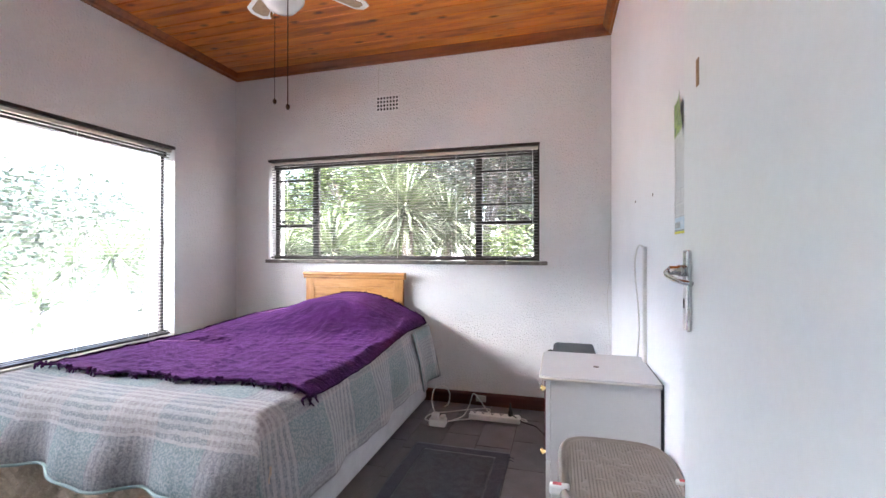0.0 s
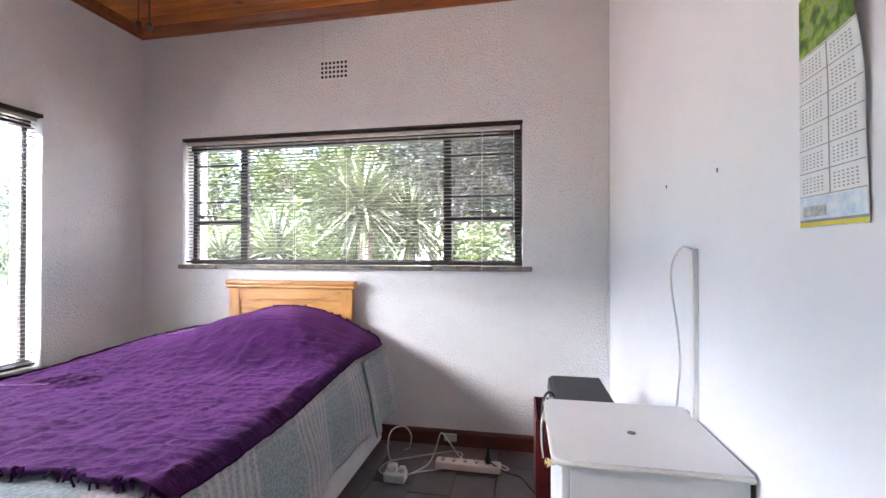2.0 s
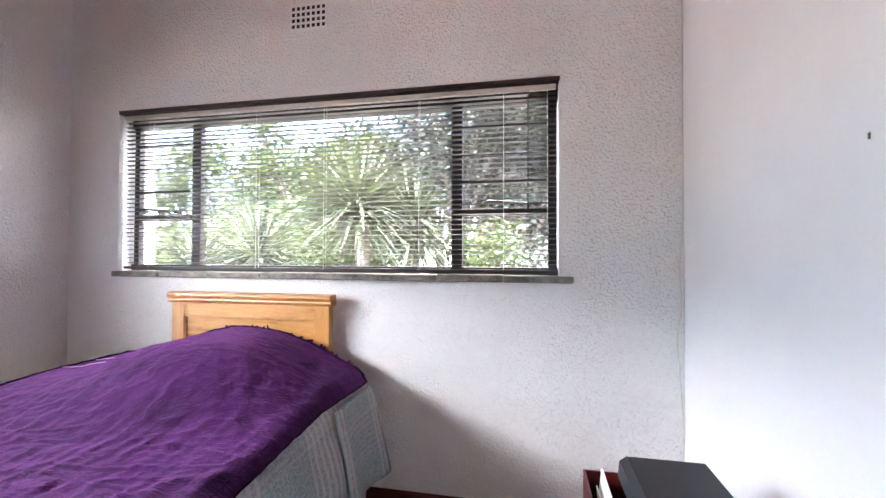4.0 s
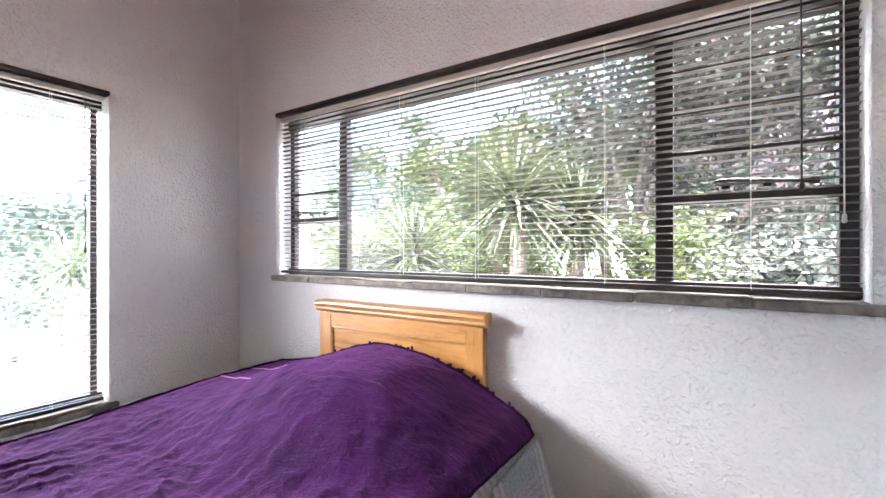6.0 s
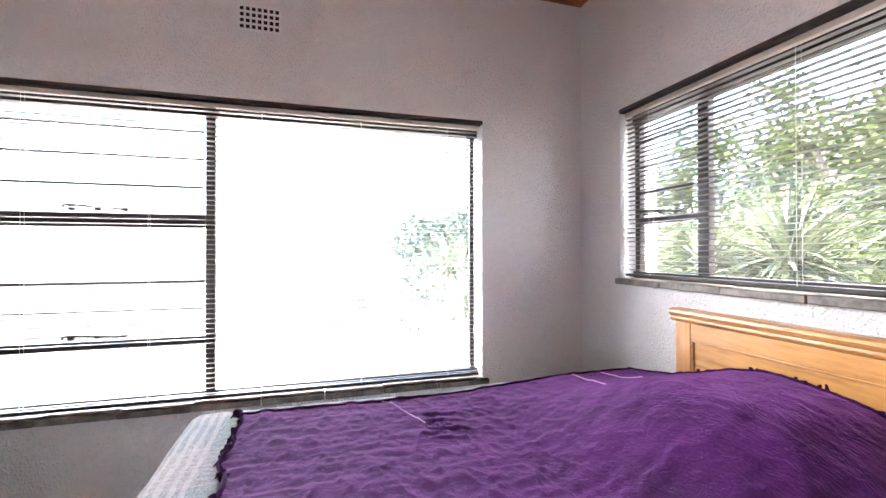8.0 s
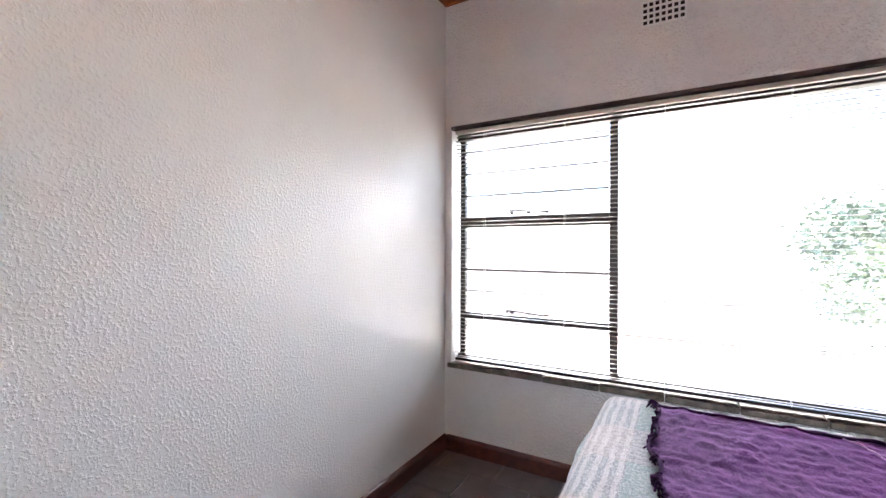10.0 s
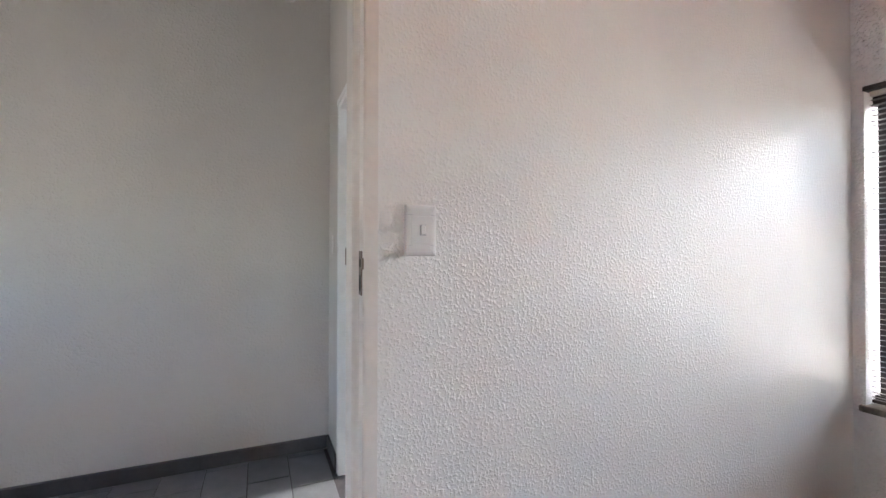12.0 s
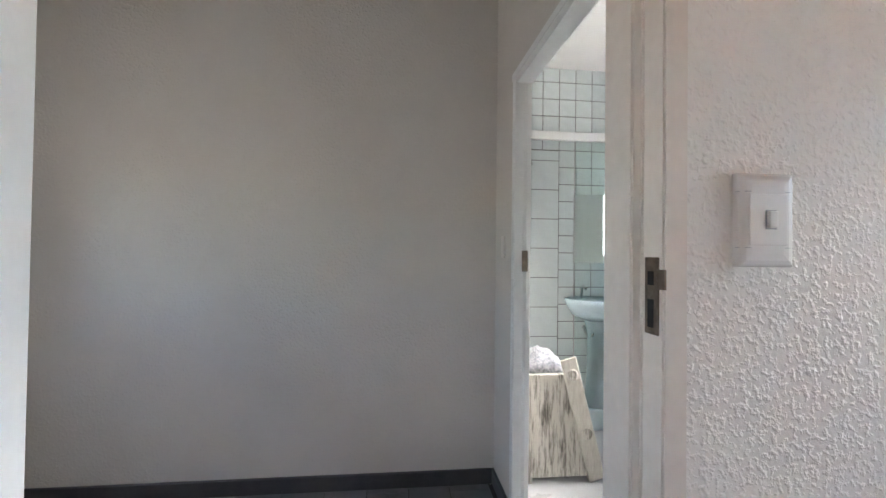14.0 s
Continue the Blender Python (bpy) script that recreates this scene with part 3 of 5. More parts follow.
def window_frame(name, place, opening, uprights, transoms, bars, panes, stays, label, beyond):
    """place(u, d, z): a world place from a run along the wall, a depth behind the wall's face, and a height."""
    u0, u1, z0, z1 = opening
    win = thing(name, *place((u0 + u1) / 2, 0.1, z0), label, "window", kind="structure")

    def bar(tag, ua, ub, za, zb, d0=0.085, d1=0.12, under=win, material=M_STEEL):
        bm = bmesh.new()
        steel_bar(bm, place(ua, d0, za), place(ub, d1, zb))
        return part(tag, bm, material, under)

    for ua, ub in uprights:
        bar("window_frame", ua, ub, z0, z1)
    bar("window_frame", u0, u1, z1 - 0.075, z1 - 0.004, 0.08, 0.118)
    bar("window_frame", u0, u1, z0 + 0.002, z0 + 0.035, 0.08, 0.118)
    for ua, ub, za, zb in transoms:
        bar("transom", ua, ub, za, zb, 0.078, 0.124)
    for ua, ub, z in bars:
        bar("burglar_bar", ua, ub, z - 0.006, z + 0.006, 0.066, 0.078)
    for ua, ub, za, zb in panes:
        ob = bar("pane", ua, ub, za, zb, 0.1, 0.104, win, M_GLASS)
        ob.visible_shadow = False
    for ua, z, s in stays:
        bm = bmesh.new()
        line = [Vector(place(ua, 0.06, z)), Vector(place(ua + s * 0.03, 0.05, z + 0.012)), Vector(place(ua + s * 0.24, 0.065, z - 0.004))]
        tube(bm, spline(line, 6), 0.0055, 8)
        for k in (0.03, 0.13, 0.235):
            c = place(ua + s * k, 0.066, z - 0.002)
            box(bm, c[0] - 0.011, c[1] - 0.011, c[2] - 0.011, c[0] + 0.011, c[1] + 0.011, c[2] + 0.01, bevel=0.003)
        part("window_stay", bm, M_STEEL, win, "dark painted peg stay")
    # dark painted strip along the head of the opening
    bar("head_strip", u0 - 0.004, u1 + 0.004, z1 - 0.018, z1 + 0.003, -0.003, 0.05, win, M_RAIL)
    # slate tiles on the ledge, each a little uneven
    n = round((u1 - u0) / 0.3)
    ends = [u0 - 0.02 + (u1 - u0 + 0.02 + beyond) * k / n for k in range(n + 1)]
    for k, (ua, ub) in enumerate(zip(ends, ends[1:])):
        lift = 0.002 * math.sin(k * 2.3)
        bm = bmesh.new()
        a, b = place(max(ua, 0.002) + 0.0015, -0.022 + lift, z0 - 0.03), place(ub - 0.0015, 0.12, z0 + lift)
        box(bm, min(a[0], b[0]), min(a[1], b[1]), a[2], max(a[0], b[0]), max(a[1], b[1]), b[2], bevel=0.005)
        part("sill_tile", bm, M_SLATE, win)
    return win


def blind(name, place, opening, pitch, cords, label, tilt, wand):
    """Venetian blind just inside the opening."""
    u0, u1, z0, z1 = opening
    u0, u1 = u0 + 0.012, u1 - 0.012
    bl = thing(name, *place((u0 + u1) / 2, 0.035, z1), label, "blind")

    def block(tag, ua, ub, d0, d1, za, zb, material, lab=""):
        a, b = place(ua, d0, za), place(ub, d1, zb)
        part(tag, boxes((min(a[0], b[0]), min(a[1], b[1]), za, max(a[0], b[0]), max(a[1], b[1]), zb), bevel=0.002), material, bl, lab)

    block("headrail", u0, u1, 0.02, 0.046, z1 - 0.042, z1 - 0.021, M_HEADRAIL, "cream painted metal headrail")
    block("bottom_rail", u0, u1, 0.022, 0.046, z0 + 0.012, z0 + 0.026, M_RAIL, "dark bottom rail")
    # one curved slat, shared by all
    half, length = 0.0125, (u1 - u0) / 2
    bm = bmesh.new()
    rows = []
    for e in (-length, length):
        rows.append([Vector((e, q * half, 0.0022 * (1 - q * q))) for q in (-1, -0.5, 0, 0.5, 1)])
    under = [[v - Vector((0, 0, 0.0005)) for v in r] for r in rows]
    top = [[bm.verts.new(v) for v in r] for r in rows]
    low = [[bm.verts.new(v) for v in r] for r in under]
    for j in range(4):
        bm.faces.new((top[0][j], top[1][j], top[1][j + 1], top[0][j + 1]))
        bm.faces.new((low[0][j], low[0][j + 1], low[1][j + 1], low[1][j]))
    for j in (0, 4):
        bm.faces.new((top[0][j], top[1][j], low[1][j], low[0][j]))
    for r in (0, 1):
        bm.faces.new([*top[r], *low[r][::-1]])
    me = mesh_of(bm, "slat", M_SLAT, True)
    a, b = Vector(place(0, 0, 0)), Vector(place(1, 0, 0))
    turn = math.atan2((b - a).y, (b - a).x)
    inward = Vector(place(0, 1, 0)) - a
    flip = 1 if Matrix.Rotation(turn, 3, "Z") @ Vector((0, 1, 0)) @ inward > 0 else -1
    rng = random.Random(len(name))
    zs = []
    z = z1 - 0.06
    while z > z0 + 0.03:
        zs.append(z)
        z -= pitch
    for n, z in enumerate(zs):
        c = place((u0 + u1) / 2 + rng.uniform(-0.002, 0.002), 0.034, z)
        m = Matrix.Translation(c) @ Matrix.Rotation(turn, 4, "Z") @ Matrix.Rotation(radians(flip * tilt + rng.uniform(-1.5, 1.5)), 4, "X") @ Matrix.Rotation(radians(rng.uniform(-0.08, 0.08)), 4, "Y")
        shared("slat", me, m, bl)
    for u in cords:
        bm = bmesh.new()
        for d in (0.0205, 0.0475):
            tube(bm, [Vector(place(u, d, z0 + 0.02)), Vector(place(u, d, z1 - 0.04))], 0.0006, 5)
        part("ladder_cord", bm, M_CABLE, bl, "thin white ladder cord")
    for u, z, r, mat in wand:
        bm = bmesh.new()
        tube(bm, [Vector(place(u, 0.012, z1 - 0.05)), Vector(place(u, 0.01, z))], r, 6)
        part("pull_cord", bm, mat, bl)
        bm = bmesh.new()
        lathe(bm, [(0.002, 0), (0.006, 0.004), (0.005, 0.022), (0.002, 0.026)], place(u, 0.01, z - 0.02), 8)
        part("tassel", bm, mat, bl, smooth=True)
    return bl


def back_place(u, d, z):
    return (u, D + d, z)


def side_place(u, d, z):
    return (-d, u, z)


x0, x1, z0, z1 = BW
window_frame("window_1", back_place, BW, [(0.352, 0.385), (0.735, 0.79), (2.197, 2.25), (2.65, 2.691)],
             [(0.385, 0.735, 1.385, 1.42), (2.25, 2.65, 1.385, 1.42)],
             [(a, b, z) for a, b in ((0.385, 0.735), (2.25, 2.65)) for z in (1.545, 1.675, 1.805)],
             [(0.385, 0.735, 1.14, 1.385), (0.385, 0.735, 1.42, 1.915), (0.79, 2.197, 1.14, 1.915), (2.25, 2.65, 1.14, 1.385), (2.25, 2.65, 1.42, 1.915)],
             [(0.42, 1.437, 1), (2.36, 1.437, 1)], "wide dark brown steel window with slate sill tiles", 0.06)
blind("window_blind", back_place, BW, 0.0235, (0.52, 1.18, 1.56, 2.05, 2.45), "open taupe venetian blind over the window above the bed", -6, [(2.56, 1.42, 0.0025, M_RAIL), (2.645, 1.33, 0.0018, M_CABLE)])
window_frame("window_2", side_place, LW, [(0.06, 0.095), (0.94, 0.982), (2.302, 2.33)],
             [(0.095, 0.94, 1.362, 1.425), (0.095, 0.94, 0.80, 0.842)],
             [(0.095, 0.94, z) for z in (1.555, 1.69, 1.825, 0.975, 1.105, 1.235)],
             [(0.095, 0.94, 0.575, 0.8), (0.095, 0.94, 0.842, 1.362), (0.095, 0.94, 1.425, 1.90), (0.982, 2.302, 0.575, 1.90)],
             [(0.38, 1.445, 1), (0.38, 0.862, 1)], "large dark brown steel window with slate sill tiles", 0.035)
blind("window_blind", side_place, LW, 0.0235, (0.25, 0.72, 1.2, 1.68, 2.15), "open taupe venetian blind over the large window", -4, [(2.26, 1.25, 0.0025, M_RAIL)])


# ---- wall things ----
def air_vent(place, u0, u1, z0, z1, label):
    """Cast vent: a plate with square holes over a near-black sheet that paints the shade inside."""
    vent = thing("air_vent", *place((u0 + u1) / 2, 0, (z0 + z1) / 2), label, "vent")
    cols, rows = 7, 4
    du, dz, rib = (u1 - u0) / cols, (z1 - z0) / rows, 0.18
    bm = bmesh.new()

    def add(ua, ub, za, zb, d0=-0.004, d1=-0.0002):
        a, b = place(ua, d0, za), place(ub, d1, zb)
        box(bm, min(a[0], b[0]), min(a[1], b[1]), za, max(a[0], b[0]), max(a[1], b[1]), zb)
    for i in range(cols + 1):
        c = u0 + i * du
        add(c - du * rib, c + du * rib, z0 - dz * rib, z1 + dz * rib)
    for j in range(rows + 1):
        for i in range(cols):
            add(u0 + i * du + du * rib, u0 + (i + 1) * du - du * rib, z0 + j * dz - dz * rib, z0 + j * dz + dz * rib)
    part("grille", bm, M_PAINT, vent)
    # Sheet on the wall's face, coloured as the shade behind the grille.
    bm = bmesh.new()
    a, b = place(u0, -0.0012, z0), place(u1, -0.0004, z1)
    box(bm, min(a[0], b[0]), min(a[1], b[1]), z0, max(a[0], b[0]), max(a[1], b[1]), z1)
    part("hollow", bm, M_HOLE_SHADE, vent)
    return vent


air_vent(back_place, 1.385, 1.577, 2.33, 2.45, "white plaster air vent with square holes")
air_vent(side_place, 1.10, 1.285, 2.315, 2.43, "white plaster air vent with square holes")
wire = tagged(part("wire", tube(bmesh.new(), [Vector((1.405, D - 0.004, 2.46)), Vector((1.402, D - 0.004, 2.6)), Vector((1.405, D - 0.004, H))], 0.0022, 6), M_CABLE), "thin white wire from the vent to the ceiling", "wire")
corner_wire = tagged(part("wire", tube(bmesh.new(), spline([(W - 0.006, D - 0.012, 0.1), (W - 0.012, D - 0.02, 0.5), (W - 0.03, D - 0.012, 0.85), (W - 0.012, D - 0.006, 0.98), (W - 0.02, D - 0.008, 1.15), (W - 0.006, D - 0.006, 1.4), (W - 0.005, D - 0.005, 2.1), (W - 0.006, D - 0.006, H)]), 0.0025, 6), M_CABLE), "thin painted wire running up the room corner", "wire")

conduit = thing("cable_trunking", W, 1.750, 0.71, "narrow white plastic cable trunking on the wall", "trunking")
part("channel", boxes((W - 0.013, 1.735, 0.0815, W - 0.0005, 1.765, 1.2), bevel=0.002), M_PLASTIC, conduit)
part("lid", boxes((W - 0.016, 1.738, 0.083, W - 0.0132, 1.762, 1.198), bevel=0.001), M_PLASTIC, conduit)
loop_cable = tagged(part("cable", tube(bmesh.new(), spline([(W - 0.014, 1.75, 1.2), (W - 0.02, 1.81, 1.205), (W - 0.02, 1.89, 1.16), (W - 0.02, 1.905, 1.08), (W - 0.014, 1.87, 0.95), (W - 0.012, 1.85, 0.84), (W - 0.014, 1.865, 0.75), (W - 0.02, 1.88, 0.62)]), 0.0035, 8), M_CABLE, smooth=True), "white cable looping out of the wall trunking", "cable")
for y, z in ((2.005, 1.421), (1.612, 1.405)):
    bm = boxes((W - 0.003, y - 0.0022, z - 0.006, W - 0.0002, y + 0.0022, z + 0.006), bevel=0.0008)
    tagged(part("nail", bm, M_STRIKE), "small rusty steel nail in the plaster", "nail", "nails in the wall")


def calendar():
    """Narrow year calendar, its upper corner curling off the wall."""
    cal = thing("wall_calendar", W, 1.2, 1.24, "narrow paper year calendar curling off the wall", "calendar")
    wide, tall = 0.157, 0.412

    def at(u, v, lift=0.0):
        off = 0.003 + 0.024 * step(0.5, 1.0, v) * u ** 1.6 + 0.006 * math.sin(v * 3.0) * u
        return Vector((W - off - lift, 1.275 - u * wide, 1.234 + v * tall ))

    def patch(u0, u1, v0, v1, lift, nu=1, nv=1):
        b = bmesh.new()
        return sheet(b, [[at(u0 + (u1 - u0) * i / nu, v0 + (v1 - v0) * j / nv, lift) for j in range(nv + 1)] for i in range(nu + 1)])
    thicken(part("paper", patch(0, 1, 0, 1, 0.0, 8, 20), M_PAPER, cal), 0.0008)
    n = Nodes("printed_green_photo")
    v = n.coords()
    photo = n.done(n.ramp(n.noise(v, 38.0, 5.0), [(0.3, (0.02, 0.05, 0.015)), (0.45, (0.10, 0.20, 0.02)), (0.55, (0.28, 0.40, 0.05)), (0.68, (0.25, 0.24, 0.22))]), 0.4)
    part("photo", patch(0.0, 1, 0.745, 1, 0.0012, 8, 10), photo, cal, "green printed photo")
    part("panel", patch(0.02, 0.98, 0.035, 0.125, 0.0012, 6, 2), surface("pale_blue_print", (0.45, 0.6, 0.72), (0.75, 0.8, 0.83), 40, 0.5), cal, "pale blue advertising panel")
    part("panel", patch(0.06, 0.44, 0.045, 0.09, 0.0018, 3, 2), surface("building_print", (0.2, 0.24, 0.26), (0.6, 0.6, 0.58), 90, 0.5), cal)
    part("strip", patch(0.0, 1, 0.004, 0.022, 0.0012, 6, 1), surface("yellow_print", (0.65, 0.55, 0.03), (0.75, 0.66, 0.06), 20, 0.5), cal, "yellow strip")
    part("strip", patch(0.0, 1, 0.022, 0.033, 0.0012, 6, 1), M_INK_AND_SHADE, cal)
    for u in (0.5,):
        part("rule", patch(u - 0.012, u + 0.012, 0.13, 0.74, 0.0013, 1, 10), M_INK_AND_SHADE, cal)
    for k in range(7):
        vv = 0.132 + k * 0.101
        part("rule", patch(0, 1, vv - 0.002, vv + 0.002, 0.0013, 6, 1), M_INK_AND_SHADE, cal)
    for c in range(2):
        for k in range(6):
            b = bmesh.new()
            for r in range(5):
                for d in range(6):
                    uu, vv = 0.06 + c * 0.5 + d * 0.062, 0.148 + k * 0.101 + r * 0.014
                    q = [b.verts.new(at(uu + a, vv + e, 0.0016)) for a, e in ((0, 0), (0.03, 0), (0.03, 0.0055), (0, 0.0055))]
                    b.faces.new(q)
            part("month_print", b, M_INK_AND_SHADE, cal)


calendar()


# ---- the bed ----
BX0, BX1, BY0, BY1, BZ = 0.35, 1.86, 0.985, 2.87, 0.615


def pillow(x, y):
    hump = 0.215 * math.exp(-abs((x - 1.27) / 0.46) ** 2.4) * step(2.08, 2.55, y)
    hump += 0.016 * math.exp(-((x - 0.45) / 0.3) ** 2) * (1 - step(1.6, 2.0, y))
    return hump + 0.05 * math.exp(-((x - 0.58) / 0.32) ** 2) * step(1.75, 2.6, y)


def over(d, r, flare):
    """How far cloth goes out and down once it runs d past an edge: round the edge, then down with a slight flare."""
    if d <= 0:
        return d, 0.0
    arc = r * math.pi / 2
    if d < arc:
        a = d / r
        return r * math.sin(a), r * (1 - math.cos(a))
    return r + (d - arc) * flare, r + (d - arc)


def draped(x, y, r=0.075, z0=BZ, x0=BX0, x1=BX1, y0=BY0, ripple=1.0):
    """Place of a cloth that would lie at (x, y) if it were flat, laid over the bed."""
    cx = x - (x1 - r) if x > x1 - r else ((x0 + r) - x if x < x0 + r else -1)
    ry = r
    cy = (y0 + ry) - y if y < y0 + ry else -1
    ox, dx = over(cx, r, 0.10)
    oy, dy = over(cy, ry, 0.1)
    drop = (max(dx, 0) ** 2.2 + max(dy, 0) ** 2.2) ** (1 / 2.2)
    px, py = x, y
    if cx > 0:
        px = x1 - r + ox if x > x1 - r else x0 + r - ox
    if cy > 0:
        py = y0 + ry - oy
    wave = ripple * step(0.04, 0.24, drop)
    if cy > 0:
        py -= wave * (0.03 * (1 + math.sin(px * 12.0 + 0.7)) + 0.012 * (1 + math.sin(px * 25.0 + 2)))
    if cx > 0:
        px += (1 if x > x1 - r else -1) * wave * (0.012 * (1.1 + math.sin(py * 11.0)) + 0.008 * (1 + math.sin(py * 23.0 + 1)))
    z = z0 - drop + (pillow(px, py) if cx < 0.05 else pillow(px, py) * 0.8)
    z += 0.004 * noise.noise((px * 5, py * 5, 1.3)) + 0.0025 * noise.noise((px * 16, py * 16, 4.0))
    return Vector((px, py, max(z, 0.02)))


bed = thing("bed", 1.15, 1.95, 0, "white double bed base and mattress with an oak headboard", "bed")
part("base", boxes((BX0 + 0.02, BY0 + 0.06, 0.05, BX1 - 0.004, BY1, 0.33), bevel=0.02), M_BASE, bed, "white fabric-covered bed base")
part("mattress", boxes((BX0 + 0.02, BY0 + 0.055, 0.332, BX1 - 0.03, BY1, BZ - 0.02), bevel=0.06), M_BASE, bed, "white mattress")
for x in (BX0 + 0.1, BX1 - 0.1):
    for y in (BY0 + 0.12, BY1 - 0.12):
        bm = bmesh.new()
        lathe(bm, [(0.022, 0), (0.026, 0.01), (0.026, 0.05)], (x, y, 0), 12)
        part("foot", bm, M_BLACK, bed, smooth=True)
head = part("headboard", boxes((0.84, 2.928, 0.32, 1.568, 2.944, 0.94)), M_OAK, bed, "light oak headboard with a sunk panel")
for x in (0.768, 1.568):
    part("stile", boxes((x, 2.915, 0.06, x + 0.072, 2.955, 0.955), bevel=0.003), M_OAK_UP, head)
part("rail", boxes((0.84, 2.916, 0.885, 1.568, 2.954, 0.955), bevel=0.003), M_OAK, head)
part("bead", boxes((0.84, 2.919, 0.877, 1.568, 2.934, 0.885), (0.84, 2.919, 0.33, 0.848, 2.934, 0.877), (1.56, 2.919, 0.33, 1.568, 2.934, 0.877), bevel=0.002), M_OAK, head)
bm = bmesh.new()
prof = [(2.958, 0.953), (2.912, 0.953), (2.906, 0.958), (2.902, 0.966), (2.904, 0.974), (2.898, 0.98), (2.893, 0.990), (2.897, 1.0), (2.91, 1.006), (2.958, 1.006)]
a = [bm.verts.new((0.753, y, z)) for y, z in prof]
b = [bm.verts.new((1.655, y, z)) for y, z in prof]
for i in range(len(prof)):
    j = (i + 1) % len(prof)
    bm.faces.new((a[i], a[j], b[j], b[i]))
bm.faces.new(a[::-1])
bm.faces.new(b)
part("cap_moulding", bm, M_OAK, head, "rounded oak cap moulding")

# pillow under the throw
bm = bmesh.new()
rows = []
for i in range(15):
    u = i / 14 * 2 - 1
    rows.append([])
    for j in range(25):
        v = j / 12 - 1 if j <= 12 else 1 - (j - 12) / 12
        s = 1 if j <= 12 else -1
        bulge = 0.10 * max(0.0, (1 - u * u) * (1 - v * v)) ** 0.5 * s
        rows[-1].append(Vector((1.25 + 0.33 * u, 2.66 + 0.19 * v, 0.69 + bulge)))
sheet(bm, rows)
tagged(part("pillow", bm, M_BASE, smooth=True), "white pillow under the purple throw on the bed", "pillow")


# plaid blanket over bed and sides
def hem(x):
    return 0.335 + 0.02 * math.sin(x * 7.0) + 0.05 * step(1.5, 1.95, x)


bm = bmesh.new()
rows, uvs = [], []
NX, NY = 112, 110
sx0, sx1 = BX0 - 0.3, BX1 + 0.345
for i in range(NX + 1):
    x = sx0 + (sx1 - sx0) * i / NX
    y0 = BY0 - 0.25 + 0.012 * math.sin(x * 9)
    rows.append([])
    uvs.append([])
    for j in range(NY + 1):
        y = y0 + (BY1 - 0.0 - y0) * j / NY
        rows[-1].append(draped(x, y))
        uvs[-1].append((x, y))
sheet(bm, rows, uvs)
blanket = thing("blanket", 1.15, 1.95, BZ, "pale grey, teal and cream plaid blanket over the bed", "blanket")
thicken(part("cover", bm, M_BLANKET, blanket, smooth=True), 0.007)
edge = [r[0] + Vector((0, -0.003, -0.002)) for r in rows]
part("binding", tube(bmesh.new(), edge[3:-3], 0.006, 6), M_HEM, blanket, "teal stitched edge", smooth=True)
# loose fold at the head end beside the pillow
bm = bmesh.new()
fold = []
for i in range(19):
    s = i / 18
    fold.append([])
    for j in range(15):
        q = j / 14
        p = draped(BX1 + 0.01 + 0.38 * s, 2.52 + 0.36 * q, ripple=0.3)
        fold[-1].append(p + Vector((0.012 + 0.022 * s * (1 + math.sin(q * 7.5 + 0.6)), 0.04 * s * (q - 0.3), 0.012 - 0.0 * s)))
sheet(bm, fold, [[(BX1 + 0.45 * i / 18 + 0.2, 2.52 + 0.36 * j / 14) for j in range(15)] for i in range(19)])
thicken(part("fold", bm, M_BLANKET, blanket, smooth=True), 0.006)
part("binding", tube(bmesh.new(), [r[0] + Vector((0.003, -0.002, 0)) for r in fold], 0.005, 6), M_HEM, blanket, smooth=True)

# crocheted cover hanging below the blanket at the foot
crochet = thing("crochet_bedspread", 1.1, BY0, 0.2, "beige crochet bedspread hanging below the blanket", "bedspread")
bm = bmesh.new()
rows = []
for i in range(181):
    x = BX0 - 0.02 + (BX1 + 0.02 - BX0 + 0.02) * i / 180
    rows.append([])
    for j in range(41):
        z = 0.10 + 0.34 * j / 40
        zig = abs(((x / 0.16) % 1) * 2 - 1)
        ridge = math.sin((z / 0.03 + zig * 2.6) * math.pi)
        knob = math.sin(x * 400) * math.sin(z * 400)
        rows[-1].append(Vector((x, BY0 + 0.038 + 0.008 * math.sin(x * 10) - 0.012 * max(0, ridge) - 0.003 * knob, z)))
sheet(bm, rows)
thicken(part("spread", bm, M_CROCHET, crochet, smooth=True), 0.004)
bm = bmesh.new()
for r in range(7):
    for k in range(150):
        x = BX0 + (BX1 - BX0) * k / 150
        z = 0.12 + r * 0.045 + 0.04 * abs(((x / 0.16) % 1) * 2 - 1)
        y = BY0 + 0.038 + 0.008 * math.sin(x * 10) - 0.007
        bmesh.ops.create_icosphere(bm, subdivisions=1, radius=0.0042, matrix=Matrix.Translation((x, y, z)))
tagged(part("knots", bm, M_CROCHET, crochet, smooth=True), kind="stuff")

# purple throw on top, with its wavy hem, fringe and pale stitched lines
throw = thing("throw", 1.15, 2.0, BZ, "purple fringed cotton throw spread over the bed", "throw")


